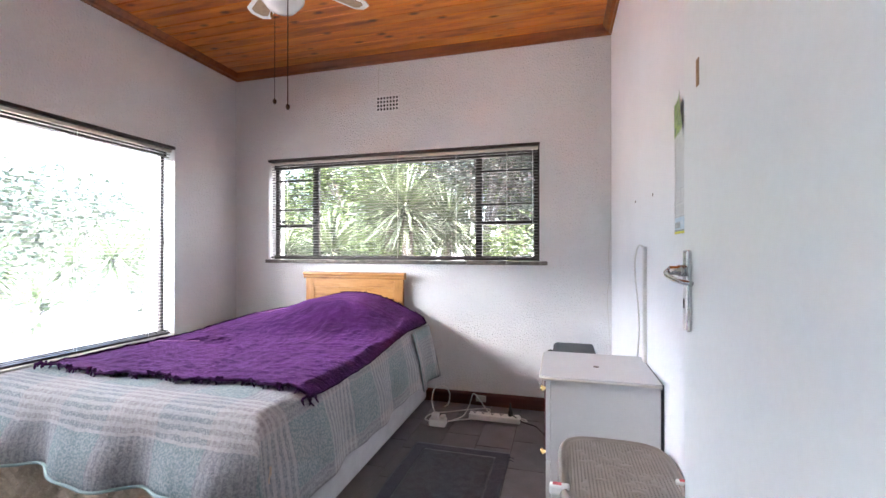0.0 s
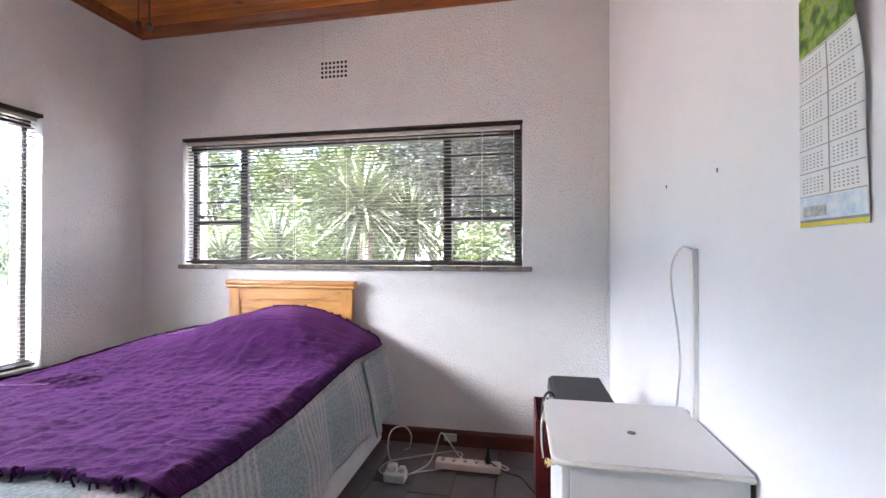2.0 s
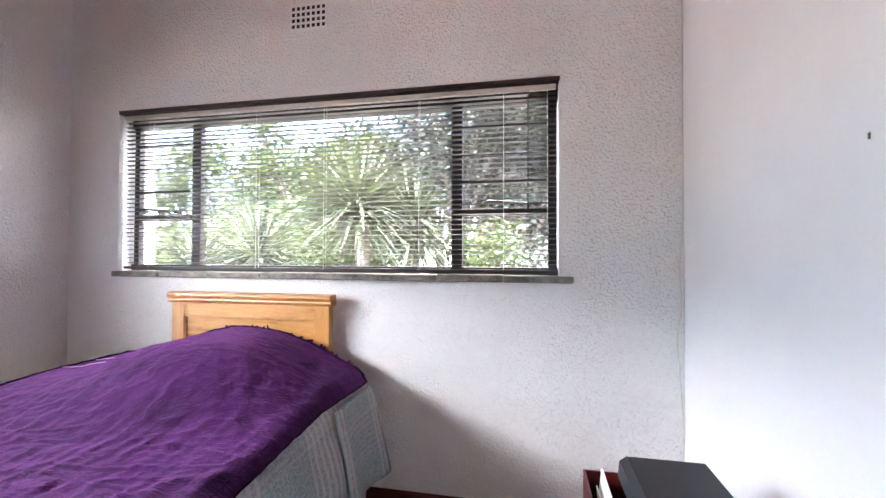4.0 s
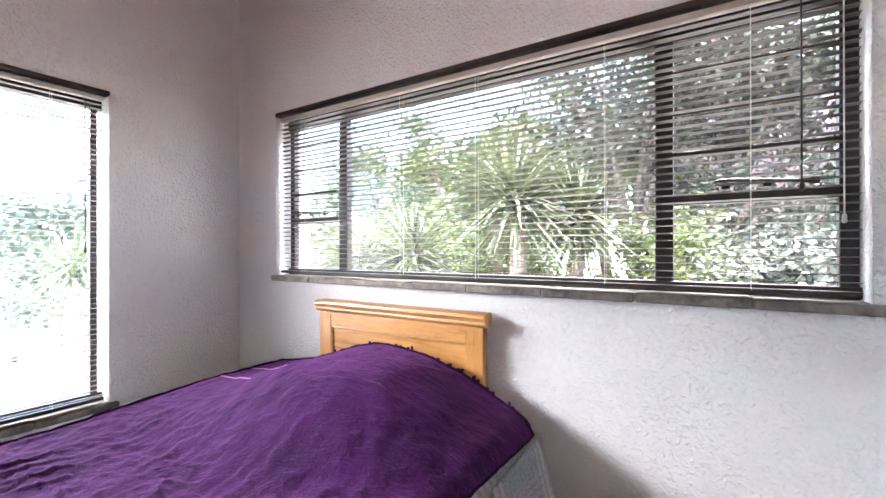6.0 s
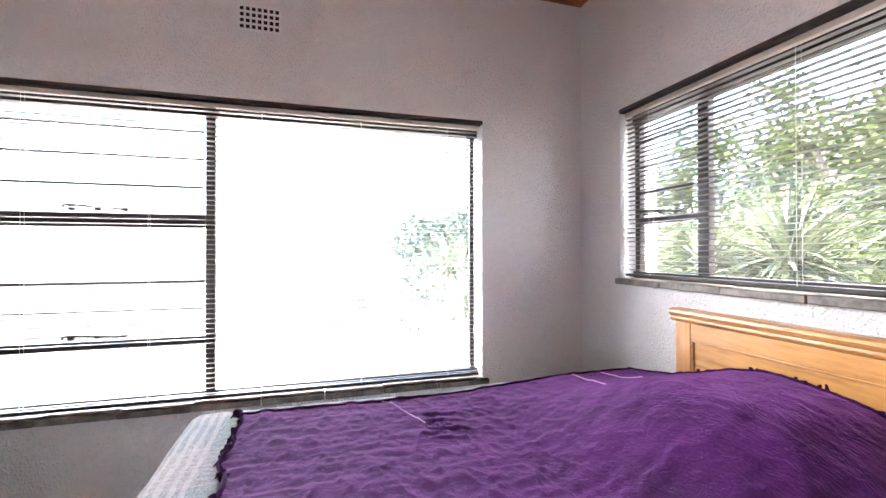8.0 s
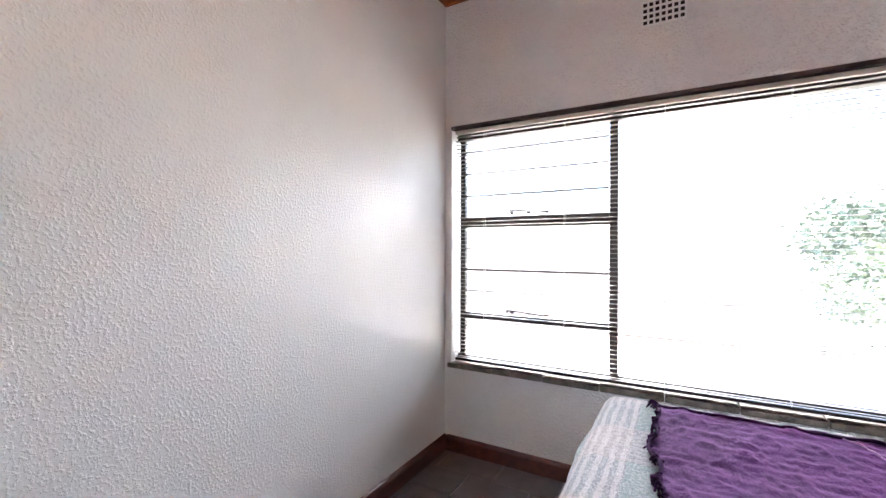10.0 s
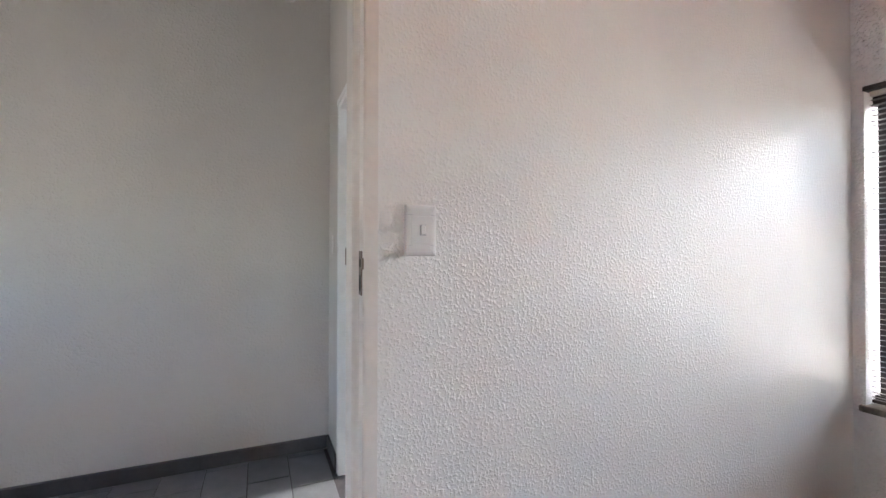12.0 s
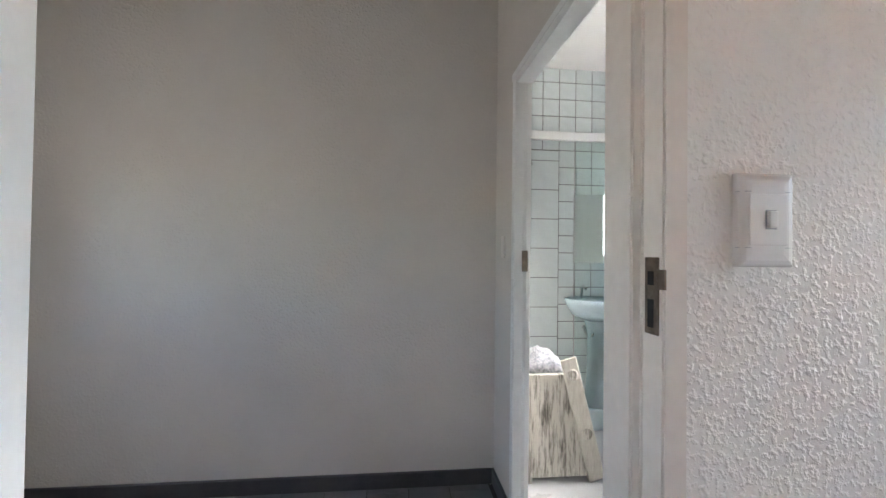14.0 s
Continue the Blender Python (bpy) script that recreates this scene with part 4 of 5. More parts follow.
def throw_place(u, v, lift=0.0):
    """u from the window side to the room side, v from the foot to the head."""
    xl = 0.5 + 0.05 * step(0.35, 0.95, v)
    xr = 1.868 + 0.014 * math.sin(v * 8) - 0.02 * step(0.5, 0.9, v)
    y0 = 1.185 + 0.10 * u + 0.012 * math.sin(u * 19) + 0.008 * math.sin(u * 43)
    y1 = 2.865 + 0.012 * math.sin(u * 17)
    x, y = xl + (xr - xl) * u, y0 + (y1 - y0) * v
    p = draped(x, y, ripple=0.3)
    flat = 1 - 0.65 * step(2.05, 2.45, p.y)
    crease = 0.005 * flat * noise.noise((p.x * 5, p.y * 3, 0.2)) + 0.0042 * flat * noise.noise((p.x * 30, p.y * 6, 2.2)) + 0.0018 * flat * noise.noise((p.x * 46, p.y * 26, 5.0))
    crease += 0.0035 * math.sin((p.x * 0.9 + p.y * 0.45) * 46 + 5 * noise.noise((p.x * 3, p.y * 3, 7))) * step(1.9, 2.5, p.y) * (1 - step(2.5, 2.8, p.y)) * 0.5
    ridge = 1 - abs(noise.noise((p.x * 6 + p.y * 5, p.y * 15 - p.x * 4, 3.3))) * 2.4
    crease += 0.0055 * max(0.0, ridge) ** 3 * (1 - 0.6 * step(2.1, 2.5, p.y))
    ridge = 1 - abs(noise.noise((p.x * 17, p.y * 30 + p.x * 9, 8.1))) * 2.2
    crease += 0.003 * max(0.0, ridge) ** 2 * (1 - 0.6 * step(2.1, 2.5, p.y))
    fade = step(0.64, 0.67, p.x) * (1 - step(0.86, 0.9, p.x)) * step(1.79, 1.85, p.y) * (1 - step(1.93, 2.02, p.y))
    crease += 0.0075 * fade * max(0.0, math.sin((p.x - 0.3 * (p.y - 1.84)) * 97)) ** 2
    return p + Vector((0, 0, 0.017 + max(-0.006, crease) + lift)) + Vector((0.012 * step(1.8, 1.9, p.x), 0, 0))


bm = bmesh.new()
NU, NV = 200, 240
sheet(bm, [[throw_place(i / NU, j / NV) for j in range(NV + 1)] for i in range(NU + 1)])
thicken(part("cloth", bm, M_THROW, throw, smooth=True), 0.005)
rng = random.Random(5)


def fringe(bm, u, v, out, count, size):
    """Knotted tufts along an edge of the throw."""
    for _ in range(count):
        p = throw_place(u, v)
        p = p + Vector((rng.uniform(-0.012, 0.012), rng.uniform(-0.006, 0.006), rng.uniform(-0.004, 0.008)))
        way = Vector((out[0] + rng.uniform(-0.7, 0.7), out[1] + rng.uniform(-0.7, 0.7), rng.uniform(-0.55, 0.1)))
        way.normalize()
        mid = p + way * size * 0.5 + Vector((rng.uniform(-0.01, 0.01), rng.uniform(-0.01, 0.01), rng.uniform(0, 0.01)))
        end = p + way * size * rng.uniform(0.7, 1.2) + Vector((rng.uniform(-0.012, 0.012), 0, -0.012))
        tube(bm, spline([p, mid, end], 4), 0.0046, 5, 0.003)


bm = bmesh.new()
for k in range(30):
    u = (k + rng.uniform(-0.4, 0.4)) / 30
    fringe(bm, min(1, max(0, u)), 0.0, (0.1, -1), 7 if k % 3 == 0 else 2, 0.013)
fringe(bm, 1.0, 0.0, (0.6, -0.8), 7, 0.035)
fringe(bm, 0.0, 0.0, (-0.6, -0.8), 6, 0.028)
tagged(part("fringe", bm, M_FRINGE, throw, "dark purple knotted fringe", smooth=True), kind="stuff")
bm = bmesh.new()
for k in range(16):
    fringe(bm, rng.uniform(0.2, 1), 1.0, (0.1, 0.6), 3, 0.007)
tagged(part("fringe", bm, M_FRINGE, throw, smooth=True), kind="stuff")
part("head_hem", tube(bmesh.new(), [throw_place(k / 90, 1.0, 0.004 * noise.noise((k * 0.7, 3, 1))) for k in range(91)], 0.007, 6), M_FRINGE, throw, "dark rolled head hem", smooth=True)
for u, size in ((0.0, 0.0075), (1.0, 0.0045)):
    line = [throw_place(u, k / 90, 0.002 * noise.noise((k * 0.4, u, 1))) for k in range(91)]
    part("side_hem", tube(bmesh.new(), line, size, 6), M_FRINGE, throw, "dark rolled side hem", smooth=True)
part("foot_hem", tube(bmesh.new(), [throw_place(k / 120, 0.0, 0.004 * noise.noise((k * 0.5, 7, 1))) for k in range(121)], 0.0065, 6), M_FRINGE, throw, "dark rolled foot hem", smooth=True)
part("hem_stitch", tube(bmesh.new(), [throw_place(0.975, 0.08 + 0.5 * k / 60, 0.002) for k in range(61)], 0.0016, 5), M_FRINGE, throw, smooth=True)
for v0, ua, ub, slant in ((0.885, 0.03, 0.27, -0.02), (0.80, 0.03, 0.27, -0.03), (0.31, 0.01, 0.19, 0.065)):
    line = [throw_place(ua + (ub - ua) * k / 24, v0 + slant * k / 24, 0.006) for k in range(25)]
    bm = bmesh.new()
    for a, b in zip(line[::1], line[1::1]):
        tube(bm, [a, a + (b - a) * 0.7], 0.0024, 5)
    part("stitched_line", bm, M_THREAD, throw, "pale pink stitched line")


# ---- bedside chest and what stands round it ----
chest = thing("bedside_chest", 2.96, 1.63, 0, "white laminate bedside chest with brass knobs", "chest of drawers")
CX0, CX1, CY0, CY1, CZ = 2.786, 3.186, 1.435, 1.822, 0.708
bm = bmesh.new()
box(bm, 2.766, 1.42, CZ - 0.018, CX1, 1.836, CZ)
corner = [e for e in bm.edges if abs(e.verts[0].co.z - e.verts[1].co.z) > 0.01 and e.verts[0].co.x < 2.82]
bmesh.ops.bevel(bm, geom=corner, offset=0.03, segments=6, affect="EDGES", profile=0.5)
part("top", bm, M_LAMINATE, chest)
bm = bmesh.new()
lip = spline([(CX1, 1.4188, CZ - 0.009), (2.81, 1.4188, CZ - 0.009), (2.773, 1.431, CZ - 0.009), (2.7648, 1.463, CZ - 0.009), (2.7648, 1.79, CZ - 0.009), (2.773, 1.825, CZ - 0.009), (2.81, 1.8372, CZ - 0.009)], 8)
part("edge_band", tube(bm, lip, 0.0045, 8), M_EDGE, chest, "cream plastic edge band", smooth=True)
part("side_panel", boxes((CX0 + 0.018, CY0, 0.03, CX1 - 0.002, CY0 + 0.016, CZ - 0.019), bevel=0.0015), M_LAMINATE, chest)
part("side_panel", boxes((CX0 + 0.018, CY1 - 0.016, 0.03, CX1 - 0.002, CY1, CZ - 0.019), bevel=0.0015), M_LAMINATE, chest)
# Black strip paints the shadow in the gap between chest and wall.
part("gap_shade", boxes((CX1 + 0.001, CY0 - 0.004, 0.02, CX1 + 0.007, CY1, CZ - 0.004)), M_BLACK, chest, "black strip painted as the shadow in the gap behind the chest")
part("plinth", boxes((CX0 + 0.03, CY0 + 0.01, 0.0, CX1 - 0.01, CY1 - 0.01, 0.03)), M_LAMINATE, chest)
for za, zb, zk in ((0.045, 0.382, 0.325), (0.386, CZ - 0.022, 0.595)):
    d = part("drawer_front", boxes((CX0 - 0.002, CY0 + 0.002, za, CX0 + 0.016, CY1 - 0.002, zb), bevel=0.002), M_LAMINATE, chest)
    bm = bmesh.new()
    lathe(bm, [(0.006, 0), (0.006, 0.012), (0.011, 0.017), (0.013, 0.021), (0.012, 0.026), (0.006, 0.029)], (CX0 - 0.002, 1.635, zk), 16, Matrix.Rotation(radians(-90), 4, "Y"))
    part("knob", bm, M_BRASS, d, "round brass knob", smooth=True)
bm = bmesh.new()
lathe(bm, [(0.011, 0), (0.011, 0.0012), (0.006, 0.0016)], (2.98, 1.605, CZ + 0.0002), 16)
part("screw_hole", bm, M_STRIKE, chest, "dark screw hole cover", smooth=True)

# red carton with papers, and the black printer behind it
crate = thing("magazine_box", 2.87, 2.47, 0, "dark red upright box holding papers, shade put into its colour", "box")
part("shell", boxes((2.765, 2.31, 0.0, 2.773, 2.63, 0.448), (2.773, 2.622, 0.0, 2.99, 2.63, 0.448), (2.773, 2.31, 0.0, 2.99, 2.318, 0.448), (2.982, 2.318, 0.0, 2.99, 2.622, 0.448), (2.773, 2.318, 0.0, 2.982, 2.622, 0.008), bevel=0.001), M_RED, crate)
for k, (x, t) in enumerate(((2.792, 0.03), (2.806, 0.012), (2.825, -0.02))):
    bm = bmesh.new()
    rows = [[Vector((x + t * (j / 6) ** 2, 2.34 + 0.24 * i / 8, 0.012 + 0.47 * j / 6 - 0.03 * k)) for j in range(7)] for i in range(9)]
    ob = part("papers", sheet(bm, rows), M_PAPER, None)
    thicken(ob, 0.0035)
    tagged(ob, "sheaf of white papers standing in the red box", "papers", "papers in the red box")
for ob in [crate, *[o for o in bpy.data.objects if o.name.split(".")[0] == "papers"]]:
    ob.location.x -= 0.014

printer = thing("printer", 2.95, 2.12, 0, "black printer with a dark grey slanted lid", "printer")
PX0, PX1, PY0, PY1 = 2.862, 3.016, 1.87, 2.285
part("body", boxes((PX0, PY0, 0.5, PX1, PY1, 0.6), bevel=0.008), M_BLACK, printer)
bm = bmesh.new()
prof = [(2.80, 0.605), (2.804, 0.645), (2.822, 0.658), (3.012, 0.658), (3.018, 0.652), (3.018, 0.601)]
a = [bm.verts.new((x, PY0, z)) for x, z in prof]
b = [bm.verts.new((x, PY1, z)) for x, z in prof]
for i in range(len(prof)):
    bm.faces.new((a[i], a[(i + 1) % len(prof)], b[(i + 1) % len(prof)], b[i]))
bm.faces.new(a[::-1])
bm.faces.new(b)
part("lid", bm, M_DARKGREY, printer, "dark grey lid")
part("tray", boxes((2.84, 1.94, 0.52, 2.861, 2.2, 0.55), bevel=0.003), M_BLACK, printer)
part("cable", tube(bmesh.new(), spline([(2.83, 2.06, 0.61), (2.80, 2.03, 0.665), (2.775, 2.0, 0.66), (2.765, 1.985, 0.60), (2.77, 1.98, 0.5)]), 0.005, 8), M_BLACK, printer, smooth=True)
part("strap", tube(bmesh.new(), spline([(2.80, 2.0, 0.655), (2.785, 1.94, 0.665), (2.762, 1.90, 0.62), (2.757, 1.88, 0.56), (2.762, 1.86, 0.50)]), 0.005, 8, 0.003), M_HEADRAIL, printer, "pale grey lead hanging out of the printer", smooth=True)
stand = thing("printer_stand", 3.0, 2.08, 0, "low dark stand under the printer", "stand")
part("top", boxes((2.866, 1.87, 0.48, 3.14, 2.29, 0.4995)), M_BLACK, stand)
for x in (2.875, 3.115):
    for y in (1.88, 2.255):
        part("leg", boxes((x, y, 0, x + 0.022, y + 0.022, 0.48)), M_BLACK, stand)


def hamper():
    """Tapered laundry hamper with a domed, pierced lid."""
    ob = thing("laundry_hamper", 3.0, 1.2, 0, "taupe plastic laundry hamper with a pierced lid", "laundry basket")
    cx, cy, hx, hy, z1 = 3.01, 1.155, 0.176, 0.232, 0.515

    def outline(k, count, sx, sy, p=4.0):
        a = 2 * math.pi * k / count
        c, s = math.cos(a), math.sin(a)
        r = (abs(c / sx) ** p + abs(s / sy) ** p) ** (-1 / p)
        return cx + r * c, cy + r * s
    count = 64
    bm = bmesh.new()
    rings = []
    for z, g in ((0, 0.82), (0.02, 0.85), (0.25, 0.92), (0.47, 0.985), (0.48, 1.01), (0.495, 1.01), (0.5, 0.99)):
        rings.append([(*outline(k, count, hx * g, hy * g), z) for k in range(count + 1)])
    sheet(bm, rings)
    bmesh.ops.remove_doubles(bm, verts=bm.verts, dist=1e-5)
    part("body", bm, M_HAMPER, ob, smooth=True)
    # Dark sheet below the lattice paints the shade inside the hamper.
    lid = part("lid", boxes((cx - hx * 0.8, cy - hy * 0.84, z1 - 0.012, cx + hx * 0.8, cy + hy * 0.84, z1 - 0.009)), M_HAMPER_SHADE, ob, "pierced taupe lid")
    bm = bmesh.new()
    rings = []
    for g, z in ((1.02, z1 - 0.03), (1.03, z1 - 0.012), (1.0, z1 - 0.002), (0.95, z1 + 0.002), (0.93, z1 - 0.002), (0.90, z1 - 0.003), (0.88, z1 + 0.001), (0.86, z1 - 0.002)):
        rings.append([(*outline(k, count, hx * g, hy * g), z) for k in range(count + 1)])
    sheet(bm, rings)
    bmesh.ops.remove_doubles(bm, verts=bm.verts, dist=1e-5)
    part("rim", bm, M_HAMPER, lid, smooth=True)
    # lattice with leaf-shaped solid places
    bm = bmesh.new()
    nx, ny = 30, 42
    rng = random.Random(3)
    leaves = [(rng.uniform(-0.8, 0.8), rng.uniform(-0.85, 0.85), rng.uniform(0, 3.14)) for _ in range(44)]
    x0, x1, y0, y1 = cx - hx * 0.85, cx + hx * 0.85, cy - hy * 0.87, cy + hy * 0.87
    for i in range(nx):
        x = x0 + (x1 - x0) * i / nx
        box(bm, x, y0, z1 - 0.004, x + (x1 - x0) / nx * 0.55, y1, z1 - 0.0022)
    for j in range(ny):
        y = y0 + (y1 - y0) * j / ny
        box(bm, x0, y, z1 - 0.004, x1, y + (y1 - y0) / ny * 0.5, z1 - 0.0023)
    for a, b, t in leaves:
        c = Vector((cx + a * hx * 0.8, cy + b * hy * 0.8, z1 - 0.0022))
        ring = []
        for k in range(14):
            q = 2 * math.pi * k / 14
            v = Vector((0.019 * math.cos(q), 0.008 * math.sin(q) * (1 - 0.35 * math.cos(q)), 0))
            ring.append(bm.verts.new(c + Matrix.Rotation(t, 3, "Z") @ v))
        top = bm.verts.new(c + Vector((0, 0, 0.0016)))
        for k in range(14):
            bm.faces.new((ring[k], ring[(k + 1) % 14], top))
    tagged(part("lattice", bm, M_HAMPER, lid), kind="stuff")
    for sx, y in ((-1, 1.02), (1, 1.13)):
        x = cx + sx * hx * 1.0
        tab = part("label", boxes((x - 0.028, y - 0.012, z1 - 0.022, x + 0.028, y + 0.014, z1 + 0.006), bevel=0.006), M_PAPER, ob, "white sticker over the rim")
        part("print", boxes((x - 0.018, y - 0.006, z1 + 0.0062, x + 0.006, y + 0.008, z1 + 0.0068)), surface("red_print", (0.5, 0.05, 0.08), (0.65, 0.1, 0.12), 40, 0.5), tab, "red print")


hamper()

# rug on the tiles
rug = thing("rug", 2.28, 1.75, 0.0, "grey rug with a darker blue border on the tiles", "rug")
for tag, inset, z, mat in (("border", 0.0, 0.008, M_RUG_EDGE), ("field", 0.075, 0.0105, M_RUG)):
    bm = bmesh.new()
    rows = []
    for i in range(31):
        rows.append([])
        for j in range(51):
            x, y = 1.985 + inset + (0.575 - 2 * inset) * i / 30, 1.30 + inset + (0.945 - 2 * inset) * j / 50
            wob = 0.004 * math.sin(y * 9 + 1) * (1 - inset * 6)
            rows[-1].append(Vector((x + wob, y, z + 0.0018 * noise.noise((x * 40, y * 40, 0)))))
    thicken(part(tag, sheet(bm, rows), mat, rug, smooth=True), 0.0075 if inset == 0 else 0.0025)
bm = bmesh.new()
for y in (2.16, 2.19):
    tube(bm, spline([(2.55, y, 0.006), (2.57, y + 0.002, 0.008), (2.588, y - 0.003, 0.004)], 4), 0.0022, 5)
part("loose_thread", bm, M_RUG_EDGE, rug)

# power strip, adaptor block and cables on the floor
strip = thing("power_strip", 2.4, 2.715, 0, "white multi-socket power strip on the floor", "power strip")
part("case", boxes((2.222, 2.675, 0.001, 2.578, 2.745, 0.042), bevel=0.008), M_PLASTIC, strip)
for k in range(5):
    cx = 2.262 + k * 0.062
    bm = bmesh.new()
    lathe(bm, [(0.021, 0), (0.021, 0.0015), (0.018, 0.002)], (cx, 2.71, 0.0422), 16)
    s = part("socket", bm, M_PLASTIC, strip, smooth=True)
    # Dark discs paint the shade inside the pin openings.
    bm = bmesh.new()
    for dx, dy, r in ((0, -0.010, 0.0075), (-0.009, 0.008, 0.0045), (0.009, 0.008, 0.0045), (0, 0.013, 0.003)):
        lathe(bm, [(r, 0), (r, 0.0006)], (cx + dx, 2.71 + dy, 0.0444), 8)
    part("pin_hole_shade", bm, M_HOLE_SHADE, s)
part("switch", boxes((2.548, 2.69, 0.0422, 2.57, 2.73, 0.049), bevel=0.002), M_PLASTIC, strip)
block = thing("plug_adaptor", 2.05, 2.53, 0, "white plug adaptor block with plugs in it", "adaptor")
part("case", boxes((1.985, 2.49, 0.001, 2.10, 2.565, 0.05), bevel=0.01), M_PLASTIC, block)
part("plug", boxes((2.0, 2.505, 0.0505, 2.05, 2.555, 0.085), bevel=0.01), M_PLASTIC, block)
part("plug", boxes((2.06, 2.505, 0.0505, 2.096, 2.55, 0.075), bevel=0.01), M_PLASTIC, block)
for label, pts, mat, r in (
        ("white cable looping from the adaptor", [(2.02, 2.53, 0.086), (1.99, 2.56, 0.15), (1.98, 2.66, 0.2), (2.03, 2.73, 0.2), (2.07, 2.74, 0.15), (2.05, 2.78, 0.06), (2.0, 2.85, 0.006)], M_CABLE, 0.004),
        ("white cable lying across the tiles", [(2.09, 2.53, 0.03), (2.16, 2.60, 0.02), (2.3, 2.66, 0.03), (2.36, 2.78, 0.04), (2.3, 2.86, 0.02), (2.2, 2.84, 0.01), (2.08, 2.78, 0.006), (1.95, 2.7, 0.006), (1.93, 2.6, 0.006), (1.99, 2.53, 0.02)], M_CABLE, 0.004),
        ("white cable lying across the tiles", [(2.1, 2.55, 0.02), (2.18, 2.68, 0.02), (2.2, 2.8, 0.05), (2.22, 2.86, 0.12), (2.27, 2.82, 0.1), (2.36, 2.76, 0.03), (2.45, 2.77, 0.006), (2.57, 2.78, 0.006), (2.62, 2.74, 0.008), (2.6, 2.70, 0.02), (2.575, 2.71, 0.025)], M_CABLE, 0.004),
        ("black cable running from the strip", [(2.51, 2.71, 0.12), (2.512, 2.705, 0.07), (2.53, 2.69, 0.055), (2.6, 2.68, 0.02), (2.68, 2.67, 0.006), (2.72, 2.6, 0.006), (2.78, 2.5, 0.006), (2.9, 2.45, 0.006)], M_BLACK, 0.0035)):
    tagged(part("cable", tube(bmesh.new(), spline(pts, 8), r, 8), mat, smooth=True), label, "cable", "cables on the floor")
bm = bmesh.new()
lathe(bm, [(0.016, 0), (0.018, 0.02), (0.012, 0.035), (0.006, 0.06), (0.005, 0.085)], (2.51, 2.71, 0.0445), 12)
tagged(part("plug", bm, M_BLACK, smooth=True), "black plug standing in the power strip", "plug")
socket = thing("wall_socket", 2.26, D - 0.018, 0.05, "small cream telephone socket on the skirting", "socket")
part("case", boxes((2.222, D - 0.04, 0.034, 2.298, D - 0.0185, 0.078), bevel=0.003), M_HEADRAIL, socket)


# ---- ceiling fan with light and pull chains ----
FX, FY = 1.59, 1.47
fan = thing("ceiling_fan", FX, FY, H + 0.055, "white ceiling fan with cane-inset blades and a glass light", "ceiling fan")
bm = bmesh.new()
lathe(bm, [(0.06, 0), (0.065, -0.02), (0.02, -0.05)], (FX, FY, H + 0.0545), 24)
part("canopy", bm, M_PAINT, fan, smooth=True)
bm = bmesh.new()
lathe(bm, [(0.012, -0.13), (0.012, 0.0)], (FX, FY, H + 0.02), 12)
part("rod", bm, M_PAINT, fan, smooth=True)
bm = bmesh.new()
lathe(bm, [(0.03, 0.11), (0.1, 0.095), (0.118, 0.05), (0.11, 0.01), (0.07, 0.0)], (FX, FY, 2.50), 28)
part("motor", bm, M_PAINT, fan, smooth=True)
bm = bmesh.new()
lathe(bm, [(0.05, 0.20), (0.085, 0.195), (0.105, 0.12), (0.10, 0.06), (0.062, 0.015), (0.015, 0.0)], (FX, FY, 2.295), 28)
part("light_bowl", bm, M_BOWL, fan, "opal glass light bowl", smooth=True)


def flat(outline, z0, z1, m):
    bm = bmesh.new()
    lo = [bm.verts.new(m @ Vector((a, b, z0))) for a, b in outline]
    hi = [bm.verts.new(m @ Vector((a, b, z1))) for a, b in outline]
    n = len(outline)
    for i in range(n):
        bm.faces.new((lo[i], lo[(i + 1) % n], hi[(i + 1) % n], hi[i]))
    bm.faces.new(lo[::-1])
    bm.faces.new(hi)
    return bm


for ang in (53, 143, 233, 323):
    m = Matrix.Translation((FX, FY, 2.47)) @ Matrix.Rotation(radians(ang), 4, "Z") @ Matrix.Rotation(radians(9), 4, "X")
    blade = part("blade", flat([(0.15, -0.045), (0.40, -0.062), (0.435, -0.03), (0.435, 0.03), (0.40, 0.062), (0.15, 0.045)], -0.003, 0.003, m), M_PAINT, fan)
    part("cane_inset", flat([(0.20, -0.03), (0.385, -0.042), (0.405, -0.02), (0.405, 0.02), (0.385, 0.042), (0.20, 0.03)], -0.0045, -0.0032, m), M_CANE, blade, "woven cane inset")
    part("bracket", flat([(0.09, -0.02), (0.17, -0.03), (0.19, 0.0), (0.17, 0.03), (0.09, 0.02)], 0.0035, 0.008, m), M_PAINT, blade)
for x, y, zb, r in ((1.516, 1.516, 1.90, 0.0014), (1.664, 1.41, 1.825, 0.0022)):
    chain = part("pull_chain", tube(bmesh.new(), [Vector((x, y, zb)), Vector((x, y, 2.48))], r, 6), M_CHAIN, fan, "thin dark pull chain")
    bm = bmesh.new()
    lathe(bm, [(0.002, 0.014), (0.008, 0.009), (0.0095, 0.0), (0.006, -0.009), (0.002, -0.012)], (x, y, zb), 12)
    part("bob", bm, M_CHAIN, chain, smooth=True)
bm = bmesh.new()
lathe(bm, [(0.002, 0.03), (0.007, 0.012), (0.006, 0.0), (0.002, -0.004)], (1.51, 1.50, 2.30), 10)
part("fob", bm, M_OAK, fan, "small wooden fob", smooth=True)


